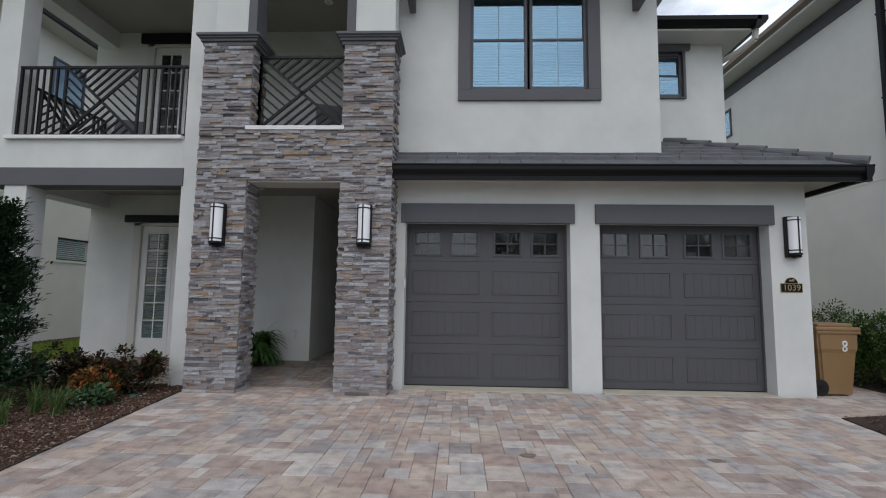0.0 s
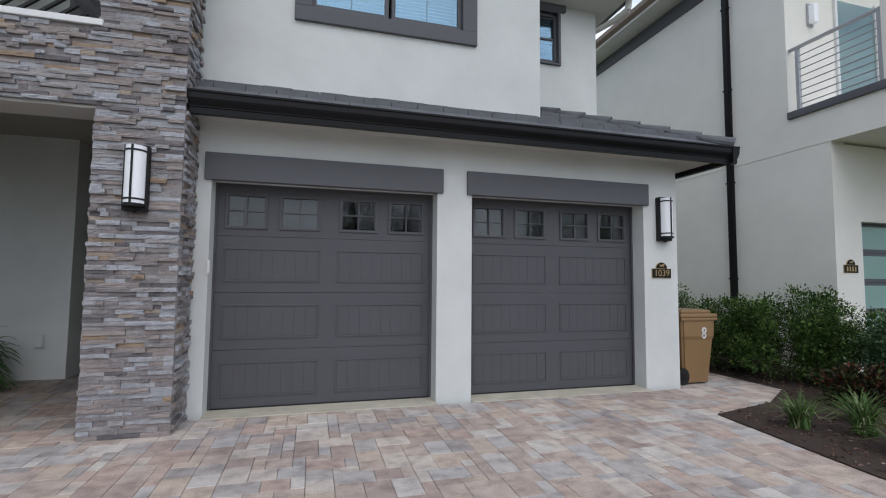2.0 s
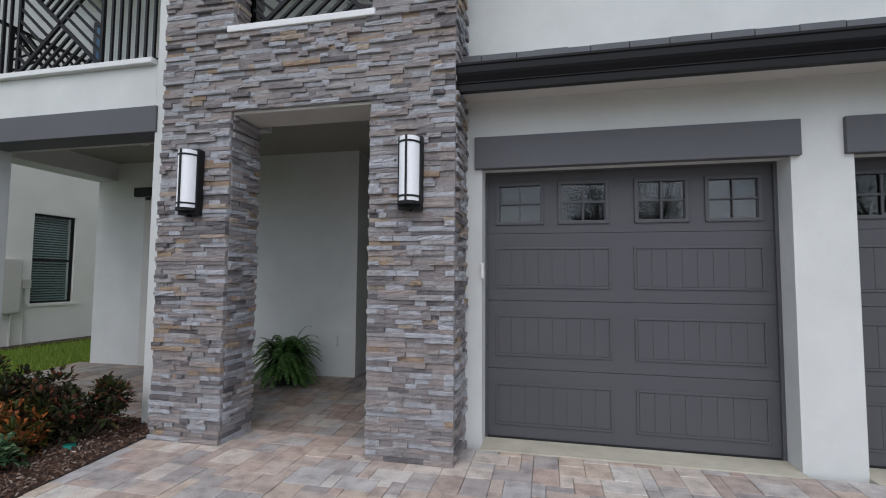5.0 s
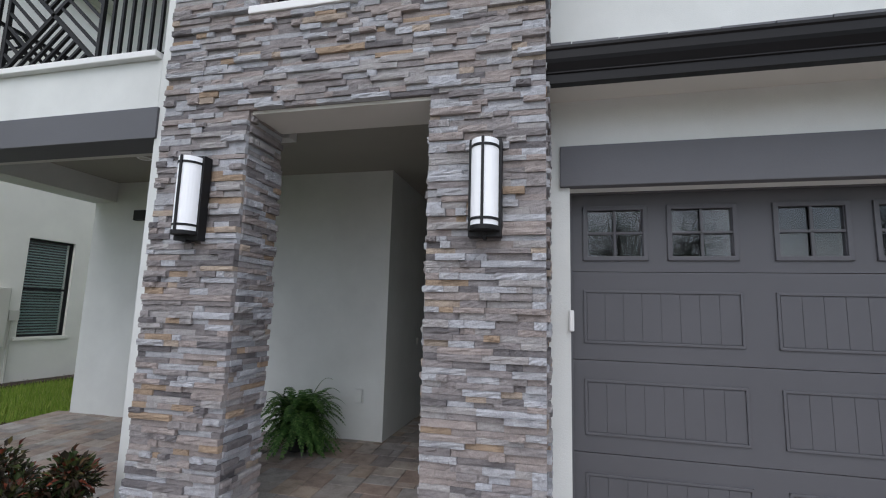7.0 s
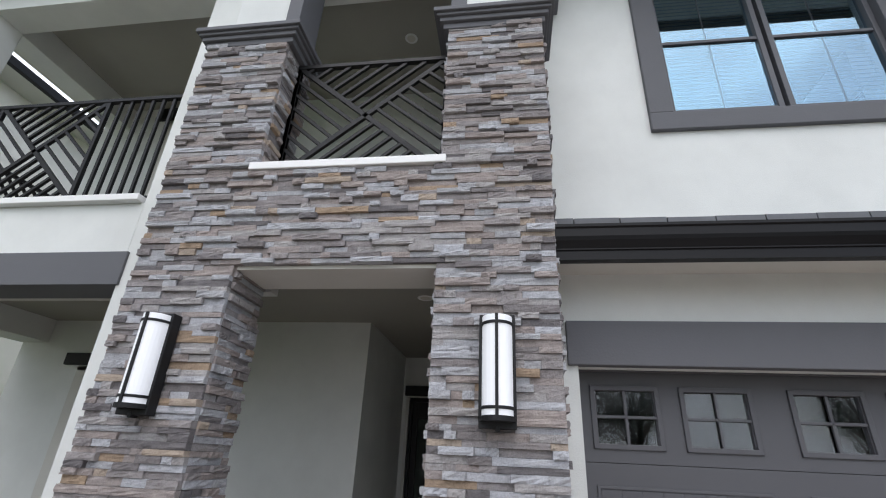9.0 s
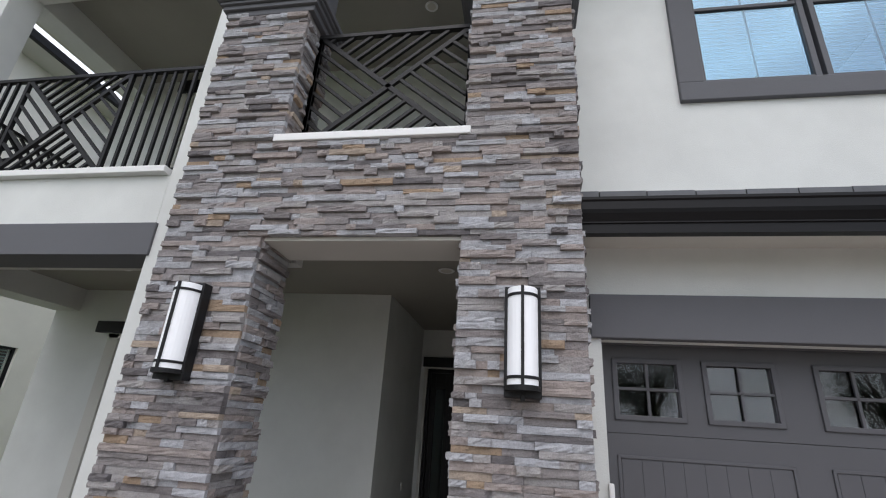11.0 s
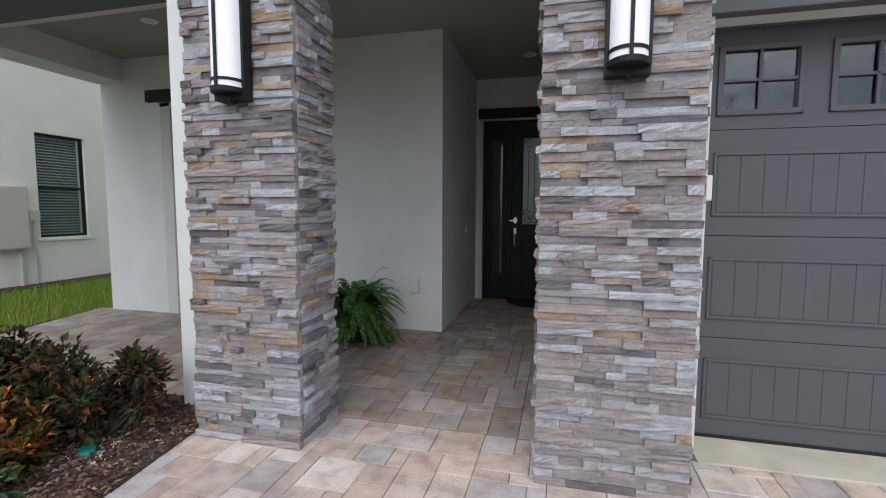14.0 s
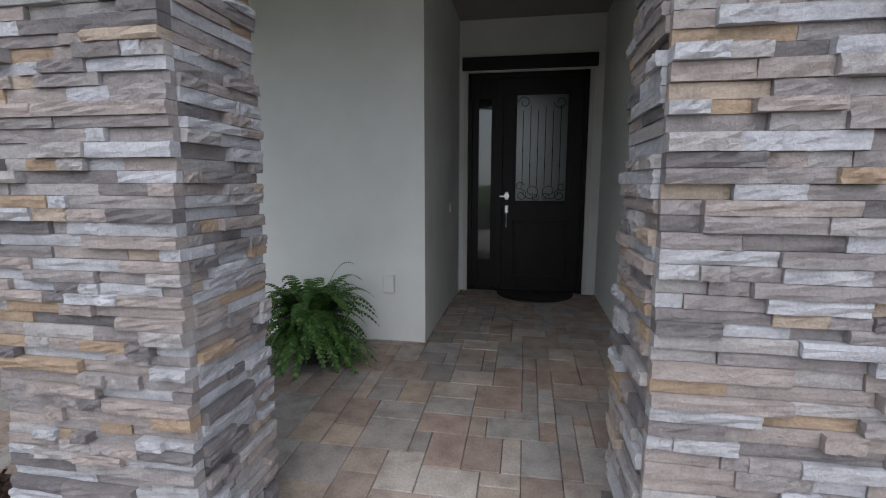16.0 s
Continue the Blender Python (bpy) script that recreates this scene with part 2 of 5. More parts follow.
FERN_LEAF = leaf_mat("fern_leaf", [(0.0, (0.025, 0.07, 0.018)), (0.7, (0.07, 0.15, 0.035)), (1.0, (0.15, 0.24, 0.08))])
LILY_LEAF = leaf_mat("strap_leaf", [(0.0, (0.04, 0.09, 0.02)), (0.7, (0.09, 0.15, 0.04)), (1.0, (0.22, 0.24, 0.12))])
GRASS_LEAF = leaf_mat("grass_blade", [(0.0, (0.12, 0.21, 0.022)), (0.7, (0.23, 0.34, 0.05)), (1.0, (0.40, 0.42, 0.12))], 0.6)
CHIP = leaf_mat("bark_chip", [(0.0, (0.04, 0.022, 0.016)), (0.6, (0.11, 0.062, 0.042)), (0.9, (0.19, 0.13, 0.10)), (1.0, (0.34, 0.28, 0.23))], 0.9)
m_, n_, l_, b_ = nodes_of("lamp_diffuser")
b_.inputs["Base Color"].default_value = (0.84, 0.85, 0.87, 1)
b_.inputs["Roughness"].default_value = 0.35
b_.inputs["Emission Color"].default_value = (0.9, 0.95, 1.0, 1)
b_.inputs["Emission Strength"].default_value = 0.08
DIFFUSER = m_

# ---- builders ----


def box(bm, x0, x1, y0, y1, z0, z1, bevel=0.0):
    r = bmesh.ops.create_cube(bm, size=1)
    vs = r["verts"]
    bmesh.ops.scale(bm, vec=(abs(x1 - x0), abs(y1 - y0), abs(z1 - z0)), verts=vs)
    bmesh.ops.translate(bm, vec=((x0 + x1) / 2, (y0 + y1) / 2, (z0 + z1) / 2), verts=vs)
    if bevel:
        es = list({e for v in vs for e in v.link_edges})
        bmesh.ops.bevel(bm, geom=es, offset=bevel, segments=2, affect="EDGES", profile=0.6)


def cyl(bm, p0, p1, r0, r1=None, seg=14):
    p0, p1 = Vector(p0), Vector(p1)
    d = p1 - p0
    m = Matrix.Translation((p0 + p1) / 2) @ d.to_track_quat("Z", "Y").to_matrix().to_4x4()
    bmesh.ops.create_cone(bm, cap_ends=True, segments=seg, radius1=r0, radius2=r0 if r1 is None else r1, depth=d.length, matrix=m)


def prism(bm, pts, axis, a0, a1):
    """Extrudes a closed outline of (u, v) along an axis: 'x' (u=y, v=z), 'y' (u=x, v=z) or 'z' (u=x, v=y)."""
    def at(u, v, a):
        return {"x": (a, u, v), "y": (u, a, v), "z": (u, v, a)}[axis]
    lo = [bm.verts.new(at(u, v, a0)) for u, v in pts]
    hi = [bm.verts.new(at(u, v, a1)) for u, v in pts]
    k = len(pts)
    bm.faces.new(lo[::-1])
    bm.faces.new(hi)
    for i in range(k):
        bm.faces.new((lo[i], lo[(i + 1) % k], hi[(i + 1) % k], hi[i]))
    bmesh.ops.recalc_face_normals(bm, faces=bm.faces)


def mesh_of(name, bm, material, smooth=False):
    me = bpy.data.meshes.new(name)
    bm.to_mesh(me)
    bm.free()
    me.materials.append(material)
    if smooth:
        me.shade_smooth()
    return me


def part(name, bm, material, parent=None, label="", smooth=False):
    ob = new(name, mesh_of(name, bm, material, smooth))
    ob.parent = parent
    if label:
        tagged(ob, label)
    return ob


def raw(name, verts, faces, material, parent=None):
    me = bpy.data.meshes.new(name)
    me.from_pydata(verts, [], faces)
    me.materials.append(material)
    ob = new(name, me)
    ob.parent = parent
    return ob


def thing(name, x, y, z, label, category, group="", kind="", rz=0):
    e = new(name)
    e.empty_display_size = 0.2
    e.matrix_world = pose(x, y, z, 0, 0, rz)
    return tagged(e, label, category, group, kind)


def one_box(name, x0, x1, y0, y1, z0, z1, material, parent=None, bevel=0.0, label=""):
    bm = bmesh.new()
    box(bm, x0, x1, y0, y1, z0, z1, bevel)
    return part(name, bm, material, parent, label)


def setting(name, boxes, material, label, category, bevel=0.0):
    bm = bmesh.new()
    for b in boxes:
        box(bm, *b, bevel)
    return tagged(part(name, bm, material), label, category, kind="structure")


# ---- the house: walls, floors, ceilings ----
YF, YG, YU, YB, YD = 7.47, 7.75, 7.70, 9.50, 11.60     # garage wall, garage doors, upper wall, porch back wall, front door wall
O1, O2, OT = (-0.888, 1.760), (2.226, 4.871), 2.661         # garage openings and their head

setting("ground", [(-400, 400, -400, 400, -0.35, -0.07)], GRASS_SOIL, "wide lawn-covered ground around the houses", "ground")
setting("road", [(-200, 200, -17, -10, -0.2, -0.055)], ASPHALT, "grey asphalt residential street", "road")
setting("wall_garage", [(-1.05, O1[0], YF, YF + 0.26, -0.05, 3.5), (O1[1], O2[0], YF, YF + 0.26, -0.05, 3.5), (O2[1], 5.45, YF, YF + 0.26, -0.05, 3.5),
                        (O1[0], O1[1], YF, YF + 0.26, OT, 3.5), (O2[0], O2[1], YF, YF + 0.26, OT, 3.5)], STUCCO, "pale grey stucco garage wall", "wall")
setting("wall_garage_side", [(5.15, 5.45, YF + 0.26, 16, -0.05, 3.5)], STUCCO, "pale grey stucco side wall of the house", "wall")
setting("wall_garage_inner", [(-1.30, -1.05, YF + 0.02, YD + 0.3, -0.05, 3.6)], STUCCO, "pale grey stucco wall of the entry passage", "wall")
# back wall and ceiling are coloured near black so the panes look dark
setting("wall_garage_back", [(-1.05, 5.15, 11.2, 11.4, -0.05, 3.5)], ROOM_SHADE, "back wall inside the garage, coloured near black to look unlit", "wall")
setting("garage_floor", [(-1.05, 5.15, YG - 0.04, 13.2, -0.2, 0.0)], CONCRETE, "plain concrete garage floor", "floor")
setting("garage_ceiling", [(-1.05, 5.15, YF + 0.26, 13.2, 3.4, 3.5)], ROOM_SHADE, "garage ceiling, coloured near black to look unlit", "ceiling")
for k, (a, b) in enumerate((O1, O2)):
    setting("threshold_%d" % (k + 1), [(a, b, 7.37, YG - 0.03, -0.08, 0.012)], CONCRETE, "stained concrete threshold under the garage door", "threshold", 0.004)
    setting("lintel_%d" % (k + 1), [(a - 0.07, b + 0.07, YF - 0.045, YF + 0.05, OT - 0.02, 2.953)], TRIM, "slate grey lintel band over the garage door", "lintel", 0.008)

# upper storey over the garage, with its window opening
WX0, WX1, WZ0, WZ1 = 0.13, 2.17, 4.97, 6.83
setting("wall_upper", [(-1.05, WX0, YU, YU + 0.25, 3.6, 7.3), (WX1, 3.34, YU, YU + 0.25, 3.6, 7.3), (WX0, WX1, YU, YU + 0.25, 3.6, WZ0), (WX0, WX1, YU, YU + 0.25, WZ1, 7.3)],
        STUCCO, "pale grey stucco wall of the upper storey", "wall")
setting("wall_upper_side", [(3.09, 3.34, YU + 0.25, 9.0, 3.6, 7.3), (3.09, 3.34, 9.26, 14, 6.55, 7.3), (-1.30, -1.05, YU, 14, 3.6, 7.3)], STUCCO, "pale grey stucco side wall upstairs", "wall")
V0, V1, VZ0, VZ1 = 3.50, 4.38, 5.40, 6.33
setting("wall_upper_back", [(3.09, V0, 9.0, 9.25, 3.6, 6.5), (V1, 5.15, 9.0, 9.25, 3.6, 6.5), (V0, V1, 9.0, 9.25, 3.6, VZ0), (V0, V1, 9.0, 9.25, VZ1, 6.5), (4.9, 5.15, 9.25, 16, 3.3, 6.5)],
        STUCCO, "pale grey stucco wall set back upstairs", "wall")
setting("room_upstairs", [(-1.05, 4.9, 12.0, 12.2, 3.6, 6.5), (-1.05, 3.09, 12.0, 12.2, 6.5, 7.3), (-1.05, 3.09, YU + 0.25, 9.25, 3.56, 3.64), (-1.05, 4.9, 9.25, 12.0, 3.56, 3.64)], ROOM_SHADE, "rooms behind the upstairs windows, coloured near black to look unlit", "room")
setting("ceiling_upstairs", [(-1.05, 3.09, YU + 0.25, 12.0, 7.2, 7.3), (3.09, 4.9, 9.25, 12.0, 6.42, 6.47)], ROOM_SHADE, "ceiling of the upstairs rooms, coloured near black to look unlit", "ceiling")

# porch and passage
setting("wall_porch_back", [(-7.84, -6.86, YB, YB + 0.25, -0.05, 3.62), (-5.30, -3.04, YB, YB + 0.25, -0.05, 3.62), (-6.86, -5.30, YB, YB + 0.25, 2.90, 3.62)], STUCCO, "pale grey stucco back wall of the porch", "wall")
setting("wall_house_left", [(-7.84, -7.67, YB + 0.25, 18, -0.05, 7.3)], STUCCO, "pale grey stucco side wall of the house", "wall")
setting("wall_passage", [(-3.29, -3.04, YB + 0.25, YD + 0.3, -0.05, 3.62)], STUCCO, "pale grey stucco wall of the entry passage", "wall")
DX0, DX1, DZ0, DZ1 = -2.93, -1.46, 0.12, 2.88
setting("wall_entry", [(-3.04, DX0, YD, YD + 0.25, -0.05, 3.62), (DX1, -1.30, YD, YD + 0.25, -0.05, 3.62), (DX0, DX1, YD, YD + 0.25, DZ1, 3.62)], STUCCO, "pale grey stucco wall around the front door", "wall")
setting("room_behind_door", [(-7.75, -7.0, 14.0, 14.2, -0.05, 3.6), (-4.2, -1.30, 14.0, 14.2, -0.05, 3.6), (-7.0, -4.2, 14.0, 14.2, -0.05, 0.6), (-7.0, -4.2, 14.0, 14.2, 2.6, 3.6), (-7.75, -1.30, YD + 0.3, 14, 0.0, 0.1), (-7.75, -3.29, YB + 0.25, YD + 0.3, 0.0, 0.1), (-1.30, -1.05, YD + 0.3, 14, -0.05, 3.6)], LIGHT_ROOM, "dim rooms behind the porch doors", "room")
setting("porch_ceiling", [(-7.75, -1.05, 7.36, 14.2, 3.50, 3.62)], PORCH_SHADE_PAINT, "porch ceiling, its paint darkened for shade", "ceiling")
setting("wall_pilaster", [(-4.53, -4.03, 7.27, 7.62, -0.05, 7.2)], STUCCO, "pale grey stucco pilaster beside the stone column", "wall", 0.008)
setting("porch_post", [(-7.50, -7.12, 7.27, 7.65, -0.05, 3.2)], STUCCO, "pale grey stucco porch post", "post", 0.008)
setting("balcony_post", [(-7.90, -7.50, 7.29, 7.63, 3.9, 7.2)], STUCCO, "pale grey stucco balcony post", "post", 0.008)
setting("porch_beam", [(-7.90, -4.50, 7.245, 7.61, 3.18, 3.475)], TRIM, "slate grey beam under the balcony", "beam", 0.006)
setting("balcony_parapet", [(-7.90, -4.53, 7.27, 7.61, 3.475, 3.95), (-4.50, -3.3, 7.50, 7.62, 3.2, 3.95), (-7.88, -7.45, 7.61, YB, 3.20, 3.95)], STUCCO, "pale grey stucco balcony parapet", "parapet", 0.004)
setting("balcony_sill", [(-7.55, -4.55, 7.20, 7.60, 3.952, 4.015)], WHITE, "white balcony sill", "sill", 0.008)
setting("porch_soffit_left", [(-7.15, -4.5, 7.61, 7.70, 3.19, 3.50)], SOFFIT, "painted soffit behind the porch beam", "soffit")
setting("arch_soffit", [(-3.36, -1.82, 6.95, 7.36, 3.175, 3.202), (-3.36, -1.82, 7.33, 7.36, 3.202, 3.50)], SOFFIT, "painted soffit of the stone arch", "soffit")
# balcony interior
setting("balcony_floor", [(-7.45, -1.30, 7.5, YB, 3.66, 3.80)], CONCRETE, "plain balcony floor", "floor")
setting("wall_balcony_back", [(-8.0, -6.86, YB, YB + 0.25, 3.62, 7.3), (-5.3, -1.3, YB, YB + 0.25, 3.62, 7.3), (-6.86, -5.3, YB, YB + 0.25, 6.85, 7.3)], STUCCO, "pale grey stucco back wall of the balcony", "wall")
setting("balcony_ceiling", [(-8.0, -1.05, 7.2, YB + 0.3, 7.12, 7.22)], PORCH_SHADE_PAINT, "balcony ceiling, its paint darkened for shade", "ceiling")
setting("balcony_beam", [(-7.9, -1.05, 7.27, 7.62, 6.75, 7.14), (-7.86, -7.52, 7.62, YB, 6.75, 7.14)], STUCCO, "pale grey stucco beam over the balcony", "beam")
setting("room_balcony", [(-7.75, -1.3, 13.0, 13.2, 3.6, 7.3), (-7.75, -1.3, YB + 0.25, 13.0, 7.2, 7.3)], ROOM_SHADE, "room behind the balcony door, coloured near black to look unlit", "room")


# main roof high above
def high_roof():
    r = thing("main_roof", -2.5, 8, 7.2, "dark tiled roof with bronze gutter and grey soffit", "roof", kind="structure")
    bm = bmesh.new()
    box(bm, -6.0, 6.35, -1.0, 9, -0.02, 0.06)
    part("soffit", bm, SOFFIT, r)
    bm = bmesh.new()
    prism(bm, [(-1.1, 0.06), (3.5, 2.3), (9, 0.06)], "x", -6.1, 6.4)
    part("tiles", bm, ROOF, r)
    bm = bmesh.new()
    box(bm, -6.1, 6.4, -1.14, -1.02, -0.06, 0.14, 0.02)
    part("gutter", bm, BRONZE, r)
    for x in (1.64, 5.47):
        one_box("bracket", x - 0.055, x + 0.055, -0.70, -0.32, -0.84, -0.02, TRIM, r, 0.01)


high_roof()


def back_eave():
    r = thing("back_roof_eave", 4.80, 9.0, 6.12, "bronze gutter and soffit of the set-back roof", "roof", kind="structure")
    bm = bmesh.new()
    prism(bm, [(-0.60, 0.42), (-0.66, 0.50), (-0.66, 0.58), (-0.52, 0.58), (-0.40, 0.36)], "x", -1.46, 0.72)
    part("gutter", bm, BRONZE, r)
    bm = bmesh.new()
    prism(bm, [(0.78, 0.42), (0.84, 0.50), (0.84, 0.58), (0.66, 0.58), (0.60, 0.36)], "y", -0.66, 5)
    part("side_gutter", bm, BRONZE, r)
    bm = bmesh.new()
    box(bm, -1.46, 0.64, -0.52, 5, 0.36, 0.41)
    part("soffit", bm, SOFFIT, r)
    for i in range(5):
        bm = bmesh.new()
        prism(bm, [(-0.55 + 0.27 * i, 0.54 + 0.12 * i), (-0.25 + 0.27 * i, 0.68 + 0.12 * i), (-0.25 + 0.27 * i, 0.72 + 0.12 * i), (-0.55 + 0.27 * i, 0.62 + 0.12 * i)], "x", -1.46, 0.62 - 0.25 * i)
        part("tile_course", bm, ROOF, r)
    bm = bmesh.new()
    for p0, p1 in (((0.70, -0.5, 0.40), (0.70, -0.46, 0.22)), ((0.70, -0.46, 0.22), (0.56, -0.2, 0.12)), ((0.56, -0.2, 0.12), (0.38, 0.10, 0.06))):
        cyl(bm, p0, p1, 0.055)
    part("downspout_elbow", bm, SOFFIT, r)


back_eave()


# garage roof: hipped skirt of flat tiles with gutter
def garage_roof():
    r = thing("garage_roof", -1.05, 6.93, 3.29, "low roof of overlapping slate grey tiles with a bronze gutter", "roof", kind="structure")
    L, ex = 7.15, 7.15
    bm = bmesh.new()
    prof = [(0.0, 0.165), (0.0, 0.185), (0.018, 0.19), (0.018, 0.17), (0.13, 0.17), (0.13, -0.05), (0.062, -0.05), (0.062, 0.012), (0.05, 0.018), (0.05, 0.026), (0.02, 0.075), (0.012, 0.10), (0.012, 0.155)]
    prism(bm, prof, "x", 0.0, L)
    part("gutter", bm, BRONZE, r)
    bm = bmesh.new()
    prism(bm, [(L - u, v) for u, v in prof], "y", 0.0, 6.0)
    part("side_gutter", bm, BRONZE, r)
    bm = bmesh.new()
    box(bm, 0, L - 0.13, 0.13, 0.56, 0.03, 0.06)
    box(bm, 6.45, L - 0.13, 0.56, 6.0, 0.03, 0.06)
    part("soffit", bm, SOFFIT, r)
    bm = bmesh.new()
    prism(bm, [(0.05, 0.17), (2.07, 1.16), (2.07, 0.9), (0.3, 0.06)], "x", 0.0, 5.0)
    part("deck", bm, MORTAR, r)
    # tiles, course by course, cut off along the hip
    for c in range(7):
        y0, y1 = 0.03 + 0.30 * c, 0.03 + 0.30 * c + 0.36
        z0, z1 = 0.185 + 0.148 * c, 0.185 + 0.148 * c + 0.165
        thick = 0.058 if c else 0.02
        z0 -= 0.0 if c else 0.03
        end = L - 0.03 - 0.30 * c
        x = (c % 2) * -0.15
        if c > 2:
            x += 4.3
        while x < end - 0.05:
            xa, xb = max(0.0, x + 0.004), min(end, x + 0.326)
            if xb - xa > 0.04:
                bm = bmesh.new()
                lift = random.uniform(0, 0.012)
                prism(bm, [(y0, z0 + lift), (y1, z1), (y1, z1 + 0.026), (y0, z0 + thick + lift)], "x", xa, xb)
                part("tile", bm, ROOF, r)
            x += 0.33
    # side slope behind the hip
    bm = bmesh.new()
    v = [bm.verts.new(p) for p in ((L - 0.04, 0.04, 0.20), (L - 0.04, 6, 0.20), (L - 2.1, 6, 1.22), (L - 2.1, 2.1, 1.22))]
    bm.faces.new(v)
    g = bmesh.ops.extrude_face_region(bm, geom=bm.faces[:])
    bmesh.ops.translate(bm, vec=(-0.05, 0, -0.08), verts=[q for q in g["geom"] if isinstance(q, bmesh.types.BMVert)])
    bmesh.ops.recalc_face_normals(bm, faces=bm.faces)
    part("side_slope", bm, ROOF, r)
    for c in range(7):
        bm = bmesh.new()
        a = Vector((L - 0.05 - 0.30 * c, 0.05 + 0.30 * c, 0.235 + 0.148 * c))
        b = a + Vector((-0.37, 0.37, 0.17))
        cyl(bm, a, b, 0.095, 0.06, 12)
        part("hip_tile", bm, ROOF, r, smooth=False)


garage_roof()


# ---- windows and doors ----
def pane(parent, x0, x1, z0, z1, y, glass=GLASS):
    bm = bmesh.new()
    box(bm, x0, x1, y, y + 0.006, z0, z1)
    p = part("pane", bm, glass, parent)
    p.visible_shadow = False
    return p


def blinds(parent, x0, x1, z0, z1, y, mat, step=0.05):
    bm = bmesh.new()
    z = z0
    while z < z1:
        prism(bm, [(y, z), (y + 0.03, z + 0.022), (y + 0.03, z + 0.025), (y, z + 0.003)], "x", x0, x1)
        z += step
    return part("blind", bm, mat, parent)


def sash_window(name, x, y, z, w, h, label, cols=1, trim=0.0, blind=BLIND, muntin=True):
    """A sash window in the wall plane, its sill at z, looking towards -y: frame, sashes, muntins, panes, blind."""
    r = thing(name, x, y, z, label, "window", kind="structure")
    if trim:
        for nm, b in (("trim_left", (-trim, 0.02, 0, h)), ("trim_right", (w - 0.02, w + trim, 0, h)), ("trim_head", (-trim, w + trim, h, h + trim)), ("trim_sill", (-trim, w + trim, -trim, 0))):
            one_box(nm, b[0], b[1], -0.05, 0.06, b[2], b[3], TRIM, r, 0.008)
    cw = w / cols
    for c in range(cols):
        x0, x1 = c * cw + 0.02, (c + 1) * cw - 0.02
        bm = bmesh.new()
        for b in ((x0, x0 + 0.05, 0, h), (x1 - 0.05, x1, 0, h), (x0, x1, 0, 0.05), (x0, x1, h - 0.05, h)):
            box(bm, b[0], b[1], 0.03, 0.12, b[2], b[3], 0.004)
        part("frame", bm, FRAME_GREY, r)
        for s, (za, zb, yo) in enumerate(((0.05, h / 2 + 0.02, 0.06), (h / 2 - 0.02, h - 0.05, 0.085))):
            bm = bmesh.new()
            for b in ((x0 + 0.05, x1 - 0.05, za, za + 0.035), (x0 + 0.05, x1 - 0.05, zb - 0.035, zb)):
                box(bm, b[0], b[1], yo - 0.02, yo + 0.02, b[2], b[3], 0.003)
            sash = part("sash", bm, FRAME_GREY, r)
            if muntin:
                one_box("muntin", (x0 + x1) / 2 - 0.008, (x0 + x1) / 2 + 0.008, yo + 0.004, yo + 0.014, za + 0.03, zb - 0.03, FRAME_GREY, sash)
            pane(sash, x0 + 0.05, x1 - 0.05, za + 0.02, zb - 0.02, yo, GLASS_COATED)
        blinds(r, x0 + 0.05, x1 - 0.05, 0.05, h - 0.05, 0.16, blind)
    return r


sash_window("window_1", WX0, YU, WZ0, WX1 - WX0, WZ1 - WZ0, "double sash window with broad slate grey surround", 2, 0.19)
sash_window("window_2", V0, 9.0, VZ0, V1 - V0, VZ1 - VZ0, "small sash window with slate grey frame", 1, 0.03)
setting("window_header", [(V0 - 0.2, V1 + 0.13, 8.94, 9.02, VZ1 + 0.03, VZ1 + 0.16)], TRIM, "slate grey header over the small window", "trim", 0.006)


